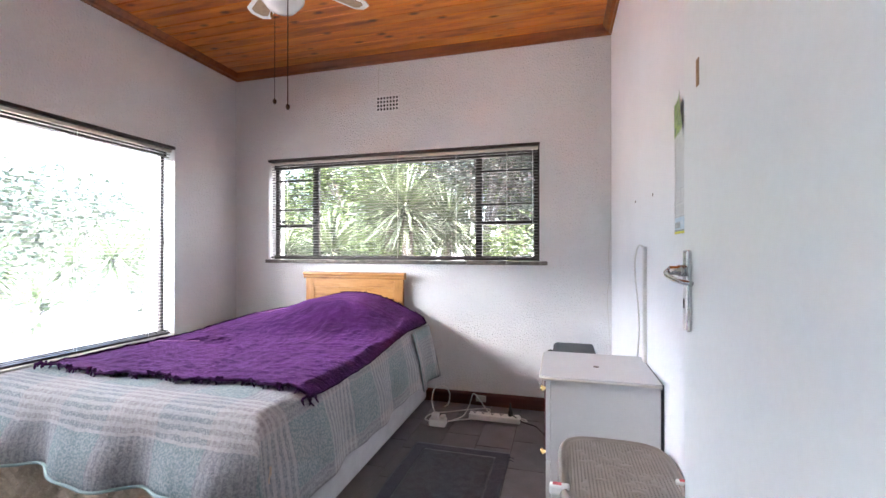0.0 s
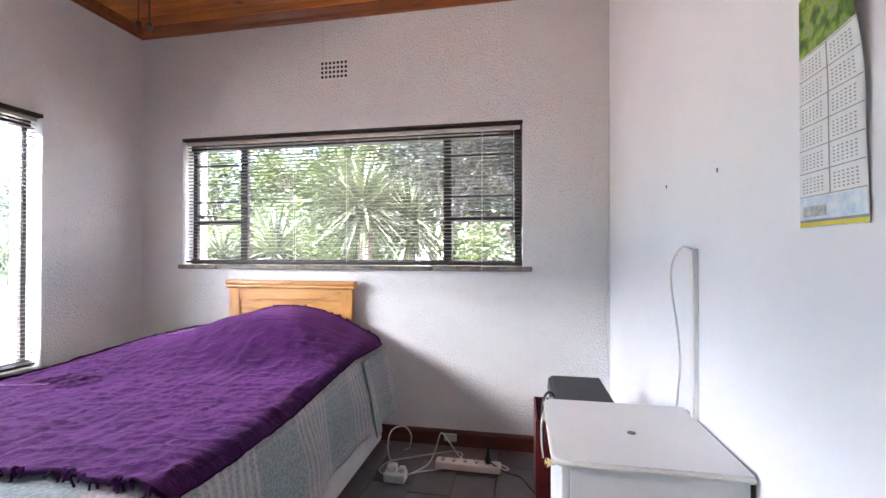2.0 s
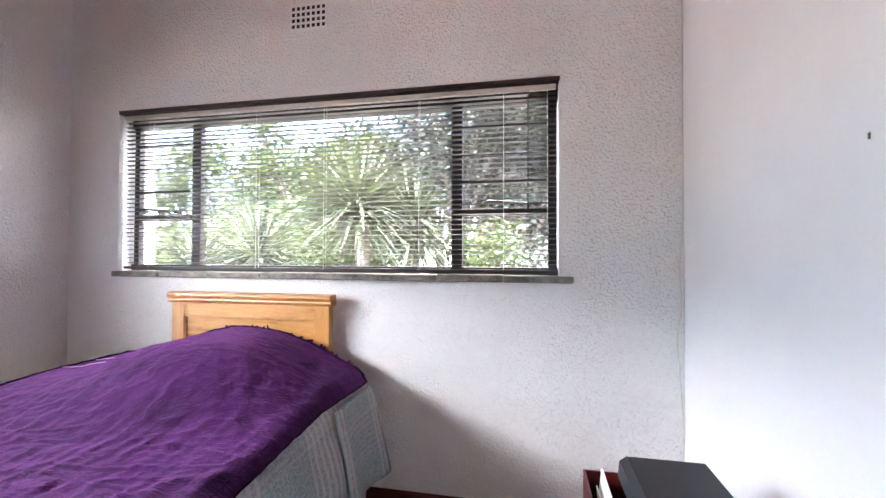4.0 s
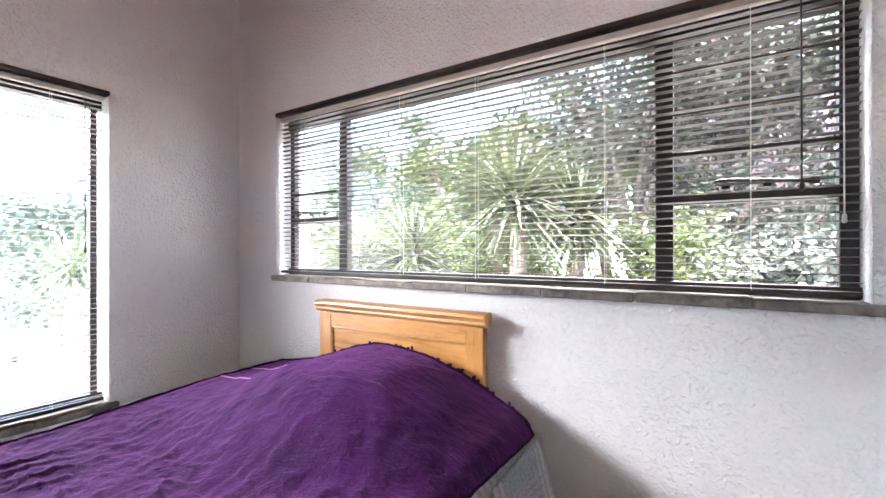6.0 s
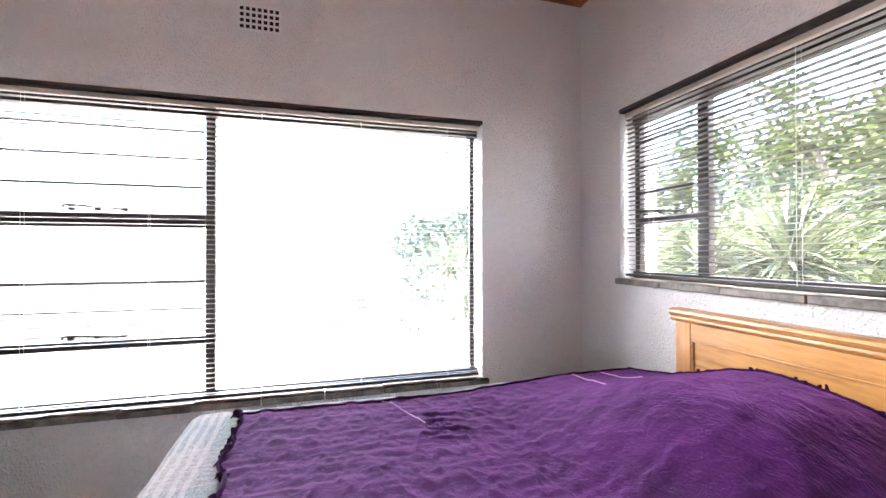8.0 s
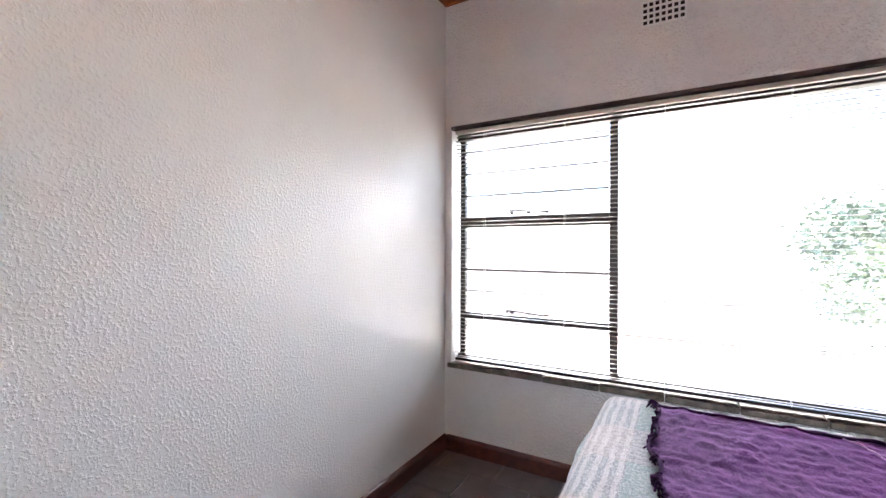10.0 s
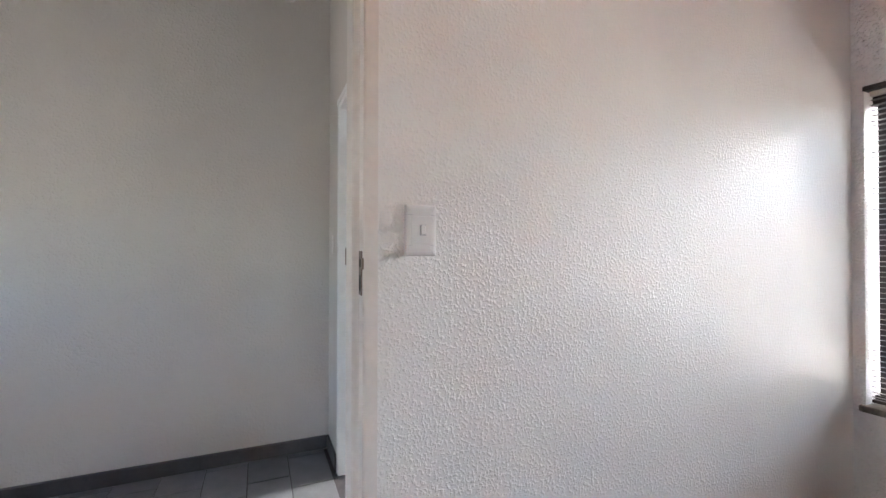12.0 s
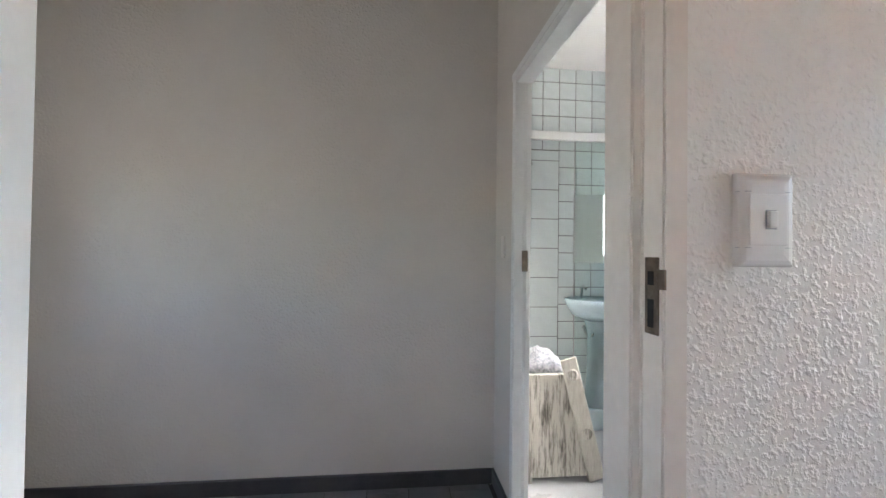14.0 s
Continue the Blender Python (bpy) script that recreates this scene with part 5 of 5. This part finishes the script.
# ---- bathroom seen through its door ----
M_WTILE = surface("white_wall_tile", (0.62, 0.68, 0.68), (0.70, 0.76, 0.76), 6, 0.12, 60, 0.02)
M_WGROUT = surface("grey_wall_grout", (0.14, 0.14, 0.14), (0.22, 0.22, 0.22), 20, 0.9)
M_PORCELAIN = surface("porcelain", (0.42, 0.53, 0.57), (0.5, 0.61, 0.65), 5, 0.1, 60, 0.01)
M_SHABBY = Nodes("whitewashed_wood")
_v = M_SHABBY.coords((14, 1, 1.6))
_g = M_SHABBY.noise(_v, 4.0, 8.0, 0.7)
M_SHABBY = M_SHABBY.done(M_SHABBY.ramp(_g, [(0.36, (0.10, 0.09, 0.075)), (0.45, (0.32, 0.3, 0.26)), (0.54, (0.55, 0.53, 0.47))]), 0.7, M_SHABBY.bump(_g, 0.6, 0.004))
M_WASH = surface("pale_limewash", (0.42, 0.4, 0.34), (0.56, 0.54, 0.48), 30, 0.7, 90, 0.4, stretch=(3, 1, 0.6))
M_BLUECLOTH = cloth("grey_white_cloth", (0.16, 0.17, 0.19), (0.48, 0.48, 0.50), 200, 60.0)
M_FLOOR_WHITE = surface("white_floor_tile", (0.5, 0.5, 0.5), (0.6, 0.6, 0.6), 6, 0.3)

tile_wall = tagged(part("wall_tiles", boxes((0.43, -2.55, 0.0, 2.034, -2.545, 2.655)), M_WGROUT), "white glazed wall tiles with dark joints", "tiles", kind="structure")


def tile_mesh(w, h):
    bm = bmesh.new()
    box(bm, 0, 0, 0, w - 0.006, 0.006, h - 0.006)
    return mesh_of(bm, "tile", M_WTILE)


small, large = tile_mesh(0.13, 0.13), tile_mesh(0.22, 0.222)
for i in range(9):
    for j in range(-16, 4):
        if j >= -1 or i < 4:
            shared("tile", small, Matrix.Translation((0.898 + i * 0.13, -2.5449, 2.167 + j * 0.13)), tile_wall)
cut = tile_mesh(0.22, 0.078)
for i in range(2):
    shared("tile", cut, Matrix.Translation((1.418 + i * 0.22, -2.5449, 1.956)), tile_wall)
    for j in range(9):
        shared("tile", large, Matrix.Translation((1.418 + i * 0.22, -2.5449, 1.956 - 0.222 * (j + 1))), tile_wall)
structure("bath_floor", boxes((0.43, -2.55, -0.007, 2.03, -0.13, 0.001)), M_FLOOR_WHITE, "white tiled bathroom floor", "floor")

screen = thing("shower_screen", 1.4, -2.2, 0, "glass shower screen with a white rail", "shower screen")
part("top_rail", boxes((0.8, -2.35, 2.05, 1.99, -2.31, 2.11), bevel=0.004), M_PAINT, screen)
part("post", boxes((1.378, -2.334, 0.16, 1.384, -2.326, 2.048), bevel=0.002), M_CHROME, screen, "thin polished edge of the glass")
ob = part("pane", boxes((0.8, -2.333, 0.16, 1.377, -2.327, 2.048)), clear_glass("shower_glass", (0.95, 0.985, 0.975), 1.0), screen)
ob.visible_shadow = False
part("tray", boxes((0.8, -2.54, 0.0, 1.99, -2.3, 0.15), bevel=0.01), M_PORCELAIN, screen, "white shower tray")

shower = thing("wall_shower", 1.68, -2.52, 1.94, "chrome shower head and tap on the tiles", "shower")
bm = bmesh.new()
lathe(bm, [(0.012, 0.05), (0.016, 0.03), (0.034, 0.005), (0.034, 0.0)], (1.68, -2.46, 1.90), 16)
part("rose", bm, M_CHROME, shower, smooth=True)
part("arm", tube(bmesh.new(), spline([(1.70, -2.538, 2.02), (1.695, -2.49, 2.02), (1.68, -2.46, 1.95)], 6), 0.009, 10), M_CHROME, shower, smooth=True)
bm = bmesh.new()
lathe(bm, [(0.035, 0), (0.035, 0.01), (0.018, 0.02), (0.022, 0.05), (0.016, 0.06)], (1.70, -2.538, 1.25), 16, Matrix.Rotation(radians(-90), 4, "X"))
part("tap", bm, M_CHROME, shower, smooth=True)

basin = thing("wash_basin", 1.17, -2.45, 0, "pale blue porcelain wash basin on a pedestal", "wash basin")
bm = bmesh.new()
lathe(bm, [(0.06, 0.77), (0.16, 0.81), (0.21, 0.89), (0.215, 0.925), (0.19, 0.93), (0.16, 0.87), (0.05, 0.84)], (1.22, -2.33 - 0.0, 0), 28)
part("bowl", bm, M_PORCELAIN, basin, smooth=True)
bm = bmesh.new()
lathe(bm, [(0.10, 0.15), (0.075, 0.3), (0.07, 0.67), (0.1, 0.79)], (1.17, -2.4, 0), 20)
part("pedestal", bm, M_PORCELAIN, basin, smooth=True)
part("trap", tube(bmesh.new(), spline([(1.21, -2.36, 0.80), (1.21, -2.36, 0.70), (1.22, -2.38, 0.64), (1.225, -2.43, 0.65), (1.225, -2.50, 0.70)], 6), 0.016, 10), M_CHROME, basin, "tarnished waste trap", smooth=True)
part("tap", tube(bmesh.new(), spline([(1.25, -2.5, 0.915), (1.25, -2.48, 1.0), (1.25, -2.42, 0.99)], 6), 0.011, 8), M_CHROME, basin, smooth=True)
mirror = tagged(part("mirror", boxes((1.05, -2.536, 1.18, 1.30, -2.53, 1.70)), surface("mirror_glass", (0.8, 0.82, 0.82), (0.86, 0.88, 0.88), 3, 0.03, 20, 0.0, metal=1.0)), "plain rectangular mirror on the bathroom tiles", "mirror")

cab = thing("whitewashed_chest", 1.72, -1.78, 0, "whitewashed rough wooden chest in the bathroom", "chest")


def slanted(y0, y1, x_low, x_high, thick, z0, z1):
    """Board whose end leans: its edge goes from x_low at the foot to x_high at the top."""
    bm = bmesh.new()
    near, far = [[bm.verts.new((x, y, z)) for x, z in ((x_low, z0), (x_low + thick[0], z0), (x_high + thick[1], z1), (x_high, z1))] for y in (y0, y1)]
    bm.faces.new(near)
    bm.faces.new(far[::-1])
    for k in range(4):
        bm.faces.new((near[k], far[k], far[(k + 1) % 4], near[(k + 1) % 4]))
    bmesh.ops.recalc_face_normals(bm, faces=bm.faces)
    return bm


part("front", slanted(-1.69, -1.665, 1.53, 1.675, (0.4, 0.255), 0.035, 0.585), M_SHABBY, cab)
part("side", boxes((1.905, -1.99, 0.035, 1.93, -1.691, 0.585), bevel=0.006), M_SHABBY, cab)
part("side", slanted(-1.99, -1.691, 1.53, 1.675, (0.025, 0.025), 0.035, 0.585), M_SHABBY, cab)
part("top", boxes((1.70, -1.99, 0.555, 1.904, -1.691, 0.58), bevel=0.006), M_SHABBY, cab)
m = Matrix.Translation((1.622, -1.655, 0.345)) @ Matrix.Rotation(radians(14.5), 4, "Y")
bm = bmesh.new()
box(bm, -0.045, -0.009, -0.34, 0.045, 0.009, 0.34, bevel=0.006)
bm.transform(m)
plank = part("brace", bm, M_WASH, cab)
for z in (0.25, -0.08):
    bm = bmesh.new()
    lathe(bm, [(0.03, 0), (0.03, 0.006), (0.02, 0.007), (0.018, 0.004), (0.008, 0.009)], (0, 0, 0), 18, Matrix.Rotation(radians(-90), 4, "X"))
    bm.transform(m @ Matrix.Translation((0.0, 0.0095, z)))
    part("rosette", bm, M_SHABBY, plank, smooth=True)
for x in (1.545, 1.895):
    for y in (-1.985, -1.695):
        part("foot", boxes((x, y, 0.001, x + 0.03, y + 0.025, 0.034)), M_SHABBY, cab)
bm = bmesh.new()
rng = random.Random(9)
rows = []
for i in range(21):
    rows.append([])
    for j in range(17):
        u, v = i / 20 * 2 - 1, j / 16 * 2 - 1
        z = 0.583 + 0.10 * max(0, (1 - u * u)) ** 0.6 * max(0, 1 - v * v) ** 0.5 * (1 + 0.35 * noise.noise((u * 4, v * 7, 3)) + 0.2 * noise.noise((u * 11, v * 13, 6)))
        rows[-1].append(Vector((1.80 + 0.12 * u, -1.83 + 0.12 * v, z)))
tagged(part("towel", sheet(bm, rows), M_BLUECLOTH, smooth=True), "crumpled grey and white towel on the wooden chest", "towel")
thicken(bpy.data.objects["towel"], 0.004, 1.0)
plate = thing("wall_plate", BATH_X, -1.53, 1.27, "small blank cream plate on the hall wall", "plate")
part("cover", boxes((BATH_X + 0.0005, -1.56, 1.215, BATH_X + 0.008, -1.50, 1.325), bevel=0.002), M_FRAME_PAINT, plate)

# ---- outside: ground, planting and neighbours ----
M_GROUND = surface("dry_earth", (0.36, 0.31, 0.26), (0.48, 0.43, 0.37), 1.5, 0.85, 9, 0.3, 0.01)
M_BRICKWALL = surface("pinkish_face_brick", (0.2, 0.13, 0.11), (0.28, 0.2, 0.17), 8, 0.8, 30, 0.4, 0.006)
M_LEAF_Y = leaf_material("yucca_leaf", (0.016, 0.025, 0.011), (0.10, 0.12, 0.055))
# Lighter copy of the yucca leaf: strong sun and haze put into the colour.
M_LEAF_Y_LIT = leaf_material("yucca_leaf_painted_lit", (0.07, 0.10, 0.05), (0.15, 0.185, 0.11))
# Leaf colour with outdoor haze and glare painted in.
M_LEAF_HAZE = leaf_material("leaf_painted_haze", (0.08, 0.105, 0.075), (0.15, 0.18, 0.13))
M_LEAF_T = leaf_material("tree_leaf", (0.009, 0.013, 0.008), (0.06, 0.066, 0.046))
M_LEAF_L = leaf_material("light_shrub_leaf", (0.03, 0.046, 0.011), (0.11, 0.14, 0.038))
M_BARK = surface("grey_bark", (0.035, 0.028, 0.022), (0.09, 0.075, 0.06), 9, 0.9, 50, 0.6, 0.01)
# Lighter bark for trunks outside the side window: haze put into the colour.
M_BARK_HAZE = surface("bark_painted_haze", (0.16, 0.15, 0.14), (0.28, 0.26, 0.24), 9, 0.9, 50, 0.6, 0.01)
# Clay tile colour lowered so that sunlight doesn't wash the roof out.
M_ROOF_TILE = surface("darkened_clay_tile", (0.062, 0.046, 0.04), (0.10, 0.08, 0.07), 5, 0.85, 24, 0.4, 0.01, random=0.25)
GZ = -0.35
bm = bmesh.new()
rows = []
for i in range(41):
    rows.append([])
    for j in range(41):
        x, y = -400 + 800 * i / 40, -400 + 800 * j / 40
        rows[-1].append(Vector((x, y, GZ)))
sheet(bm, rows)
structure("ground", bm, M_GROUND, "dry sunlit earth round the house", "ground")
# Pale slab added out of view to bounce daylight up into the room.
bounce_apron = tagged(part("pavement", boxes((-3.6, -5.0, GZ - 0.08, -0.231, 8.5, GZ + 0.03), (-0.23, 3.218, GZ - 0.08, 6.0, 5.0, GZ + 0.03), bevel=0.01), surface("pale_bounce_concrete", (0.50, 0.46, 0.42), (0.64, 0.60, 0.55), 1.5, 0.85, 9, 0.3, 0.01)), "pale concrete slab added below the camera's view to bounce daylight indoors", "pavement", kind="structure")


def yucca(x, y, height, size, count, seed, leaf):
    """Spiky rosette of long stiff leaves on a bare trunk."""
    rng = random.Random(seed)
    tree = thing("yucca", x, y, GZ, "tall yucca with a spiky grey-green leaf rosette", "yucca", "yuccas in the garden")
    bm = bmesh.new()
    tube(bm, spline([(x, y, GZ), (x + rng.uniform(-0.05, 0.05), y, (GZ + height) / 2), (x + rng.uniform(-0.06, 0.06), y + rng.uniform(-0.05, 0.05), height)], 6), 0.11, 10, 0.07)
    part("trunk", bm, M_BARK if x > -2 else M_BARK_HAZE, tree, smooth=True)
    bm = bmesh.new()
    for k in range(count):
        a, lift = rng.uniform(0, 2 * math.pi), math.asin(rng.uniform(-0.75, 0.98))
        way = Vector((math.cos(a) * math.cos(lift), math.sin(a) * math.cos(lift), math.sin(lift)))
        side = way.cross(Vector((0, 0, 1)))
        side = side.normalized() if side.length > 0.05 else Vector((1, 0, 0))
        length = size * rng.uniform(0.7, 1.1)
        sag = rng.uniform(0.02, 0.28) * length
        base = Vector((x, y, height + rng.uniform(-0.18, 0.1)))
        prev = None
        for q, w in ((0.05, 0.010), (0.35, 0.017), (0.7, 0.012), (1.0, 0.001)):
            c = base + way * length * q - Vector((0, 0, sag * q * q))
            row = [bm.verts.new(c - side * w), bm.verts.new(c - Vector((0, 0, w * 0.35))), bm.verts.new(c + side * w)]
            if prev:
                for e in (0, 1):
                    bm.faces.new((prev[e], prev[e + 1], row[e + 1], row[e]))
            prev = row
    me = bpy.data.meshes.new("crown")
    bm.to_mesh(me)
    bm.free()
    me.materials.append(leaf)
    shared("crown", me, Matrix.Identity(4), tree)


for n, (x, y, h, s, c) in enumerate((
        (0.72, 5.45, 1.78, 0.85, 420), (1.16, 6.1, 1.62, 0.85, 380), (-0.30, 5.15, 1.2, 0.8, 300), (-0.95, 5.05, 1.1, 0.7, 260),
        (0.1, 6.4, 2.2, 0.9, 200), (-3.4, 4.4, 1.1, 0.8, 150), (-3.9, 5.4, 1.5, 0.9, 150), (-4.6, 3.6, 1.0, 0.8, 150), (-5.2, 5.0, 0.9, 0.8, 140), (-3.1, 3.3, 0.55, 0.6, 140))):
    # Yuccas outside the side window take the copy with sunlight in its colour.
    yucca(x, y, h, s, c, n, M_LEAF_Y if y > 4.6 and x > -2 else M_LEAF_Y_LIT)


def leafy(name, x, y, trunk, crown, rx, rz, count, leaf, material, label, category, seed):
    """A tree or shrub: forked limbs and thousands of small leaves in uneven clumps."""
    rng = random.Random(seed)
    tree = thing(name, x, y, GZ, label, category)
    top = Vector((x, y, crown))
    bm = bmesh.new()
    tube(bm, spline([(x, y, GZ), (x + 0.08, y, GZ + trunk * 0.5), (x, y + 0.05, GZ + trunk)], 5), 0.13, 9, 0.09)
    clumps = []
    for k in range(26):
        a, e = rng.uniform(0, 6.283), rng.uniform(-0.9, 1.0)
        r = rng.uniform(0.45, 1.0)
        c = top + Vector((math.cos(a) * math.cos(e) * rx * r, math.sin(a) * math.cos(e) * rx * r, math.sin(e) * rz * r))
        clumps.append((c, rng.uniform(0.22, 0.42) * rx))
        if k < 10:
            tube(bm, spline([(x, y, GZ + trunk * 0.9), tuple((Vector((x, y, GZ + trunk)) + c) / 2 + Vector((0, 0, 0.15))), tuple(c)], 4), 0.05, 6, 0.012)
    part("trunk", bm, M_BARK if x > -5 else M_BARK_HAZE, tree, smooth=True)
    verts, faces = [], []
    for k in range(count):
        c, r = clumps[k % len(clumps)]
        p = c + Vector((rng.gauss(0, 1), rng.gauss(0, 1), rng.gauss(0, 0.8))) * r * 0.55
        u = Vector((rng.uniform(-1, 1), rng.uniform(-1, 1), rng.uniform(-0.8, 0.8))).normalized()
        w = u.orthogonal().normalized()
        s = leaf * rng.uniform(0.6, 1.3)
        n = len(verts)
        verts += [p, p + u * s * 0.5 + w * s * 0.28, p + u * s, p + u * s * 0.5 - w * s * 0.28]
        faces.append((n, n + 1, n + 2, n + 3))
    me = bpy.data.meshes.new("crown")
    me.from_pydata(verts, [], faces)
    me.materials.append(material)
    shared("crown", me, Matrix.Identity(4), tree)


leafy("tree", 2.5, 8.3, 1.6, 3.1, 1.6, 2.2, 16000, 0.10, M_LEAF_T, "dense dark-leaved garden tree in the sun", "tree", 1)
leafy("tree", 4.3, 8.0, 1.6, 3.0, 1.5, 2.1, 14000, 0.10, M_LEAF_T, "dense dark-leaved garden tree in the sun", "tree", 2)
leafy("tree", -2.2, 10.5, 1.6, 2.3, 1.9, 1.3, 9000, 0.13, M_LEAF_L, "light green garden tree in the sun", "tree", 3)
leafy("tree", 0.7, 9.6, 1.8, 3.6, 1.7, 2.2, 14000, 0.11, M_LEAF_L, "light green garden tree in the sun", "tree", 10)
leafy("tree", 1.5, 7.4, 1.7, 3.4, 1.3, 1.9, 12000, 0.09, M_LEAF_T, "dense dark-leaved garden tree in the sun", "tree", 12)
leafy("tree", -3.5, 8.4, 1.5, 2.1, 1.4, 1.4, 9000, 0.11, M_LEAF_L, "light green garden tree in the sun", "tree", 13)
leafy("tree", -1.3, 7.9, 1.5, 2.5, 1.3, 1.5, 9000, 0.1, M_LEAF_L, "light green garden tree in the sun", "tree", 14)
leafy("shrub", 1.9, 6.6, 0.5, 0.9, 0.7, 0.8, 5000, 0.08, M_LEAF_L, "light green shrub behind the yuccas", "shrub", 4)
leafy("shrub", 3.0, 6.4, 0.5, 0.85, 0.8, 0.7, 5000, 0.08, M_LEAF_T, "dark green shrub below the window", "shrub", 5)
leafy("shrub", -0.4, 7.0, 0.6, 1.0, 1.0, 0.8, 6000, 0.09, M_LEAF_L, "light green shrub behind the yuccas", "shrub", 6)
leafy("shrub", -2.2, 6.6, 0.6, 0.9, 1.0, 0.8, 6000, 0.09, M_LEAF_L, "light green shrub behind the yuccas", "shrub", 11)
leafy("tree", -9.0, 8.0, 0.9, 1.6, 3.0, 1.5, 7000, 0.17, M_LEAF_HAZE, "broad sunlit tree beyond the yard, haze painted into its pale leaves", "tree", 7)
leafy("tree", -12.0, 5.9, 0.9, 1.5, 2.4, 1.6, 7000, 0.2, M_LEAF_HAZE, "broad sunlit tree beyond the yard, haze painted into its pale leaves", "tree", 8)
leafy("shrub", -6.2, 4.0, 0.5, 0.7, 1.0, 0.8, 4000, 0.10, M_LEAF_HAZE, "light green shrub by the fence, haze painted into its leaves", "shrub", 9)

house = thing("brick_house", 6.0, 13.0, GZ, "pinkish brick neighbouring house behind the trees", "house")
part("wall", boxes((1.2, 12.0, GZ, 11.0, 16.0, 5.8)), M_BRICKWALL, house)
bm = bmesh.new()
ridge = [(1.0, 11.6, 5.802), (11.2, 11.6, 5.802), (11.2, 16.4, 5.802), (1.0, 16.4, 5.802), (3.6, 14.0, 7.4), (8.6, 14.0, 7.4)]
v = [bm.verts.new(p) for p in ridge]
for f in ((0, 1, 5, 4), (1, 2, 5), (2, 3, 4, 5), (3, 0, 4), (3, 2, 1, 0)):
    bm.faces.new([v[k] for k in f])
part("roof", bm, surface("grey_roof", (0.16, 0.15, 0.15), (0.26, 0.25, 0.24), 4, 0.8), house)

fence = thing("picket_fence", -3.4, 2.6, GZ, "white picket fence along the paved yard", "fence")
for k in range(26):
    y = 1.9 + k * 0.13
    part("picket", boxes((-4.02, y, GZ, -4.0, y + 0.07, 0.42), bevel=0.004), M_PAINT, fence)
for z in (-0.1, 0.28):
    part("rail", boxes((-3.999, 1.85, z, -3.97, 5.3, z + 0.05), bevel=0.003), M_PAINT, fence)
# House sunk into the ground and shaped to fit the camera's view.
lower_house = thing("lower_house", -8.2, -2.0, GZ, "neighbouring house sunk to fit the view, with a darkened clay-tiled hip roof", "house")
part("wall", boxes((-13.6, -7.6, GZ - 0.6, -6.3, 3.2, -0.34)), M_OUTER, lower_house)
bm = bmesh.new()
corner = [bm.verts.new(p) for p in ((-6.0, -8.0, -0.32), (-6.0, 3.6, -0.32), (-14.0, 3.6, -0.32), (-14.0, -8.0, -0.32), (-10.0, 0.9, 0.9), (-10.0, -5.2, 0.9))]
for f in ((0, 1, 4, 5), (1, 2, 4), (2, 3, 5, 4), (3, 0, 5), (3, 2, 1, 0)):
    bm.faces.new([corner[k] for k in f])
roof = part("roof", bm, M_ROOF_TILE, lower_house, "clay-tiled hip roof, darkened against the glare")
for a, b in (((-6.0, 3.6, -0.28), (-10.0, 0.9, 0.94)), ((-10.0, 0.9, 0.94), (-10.0, -5.2, 0.94))):
    part("ridge_cap", tube(bmesh.new(), [Vector(a), Vector(b)], 0.11, 10), M_PAINT, roof, "white mortared ridge cap", smooth=True)
# courses of tiles on the slope towards the yard
bm = bmesh.new()
box(bm, 0, 0, 0, 0.025, 0.30, 0.02)
course = mesh_of(bm, "tile", M_ROOF_TILE)
for k in range(11):
    f = (k + 0.2) / 11
    x, z = -6.0 - 4.0 * f, -0.318 + 1.22 * f
    n = int((3.6 - 2.7 * f + 4.4) / 0.31)
    for m in range(n):
        shared("tile", course, Matrix.Translation((x, 3.3 - 2.7 * f - m * 0.31, z)), roof)


# ---- floor tiles, laid last ----
def lay(x0, x1, y0, y1, material, seed):
    """Oblong tiles in columns, each column shifted against the next."""
    bm = bmesh.new()
    g = 0.005
    box(bm, g / 2, g / 2, -0.0078, FLOOR_TILE_W - g / 2, FLOOR_TILE_L - g / 2, 0.0, bevel=0.0012, segments=1)
    full = mesh_of(bm, "tile", material)
    rng = random.Random(seed)
    shifts = (0.06, 0.27, 0.05, 0.22, 0.13)
    first = math.floor((x0 - 2.13) / FLOOR_TILE_W)
    for c in range(first, first + 40):
        x = 2.13 + c * FLOOR_TILE_W
        if x + FLOOR_TILE_W < x0 or x > x1:
            continue
        y = y0 - FLOOR_TILE_L + shifts[c % 5]
        while y < y1:
            yield full, x, y, rng.uniform(-0.0006, 0.0006)
            y += FLOOR_TILE_L


rest = []
for full, x, y, dz in lay(0.0, W, 0.0, D, M_TILE, 1):
    if x > 1.6 and x + FLOOR_TILE_W <= W + 0.06 and y > -0.1 and y + FLOOR_TILE_L < D + 0.15:
        shared("tile", full, Matrix.Translation((x, y, dz)), floor)
    else:
        rest.append((x, y, dz))
bm = bmesh.new()
for x, y, dz in rest:
    box(bm, max(x, 0) + 0.0025, max(y, -0.1) + 0.0025, -0.0078, min(x + FLOOR_TILE_W, W + 0.1) - 0.0025, min(y + FLOOR_TILE_L, D + 0.1) - 0.0025, dz)
tagged(part("far_tiles", bm, M_TILE, floor), kind="stuff")
for full, x, y, dz in lay(BATH_X, 4.6, HALL_Y, -0.14, M_HALL_TILE, 2):
    if y + FLOOR_TILE_L < -0.02 and x > BATH_X - 0.12:
        shared("tile", full, Matrix.Translation((x, y, dz)), floor)
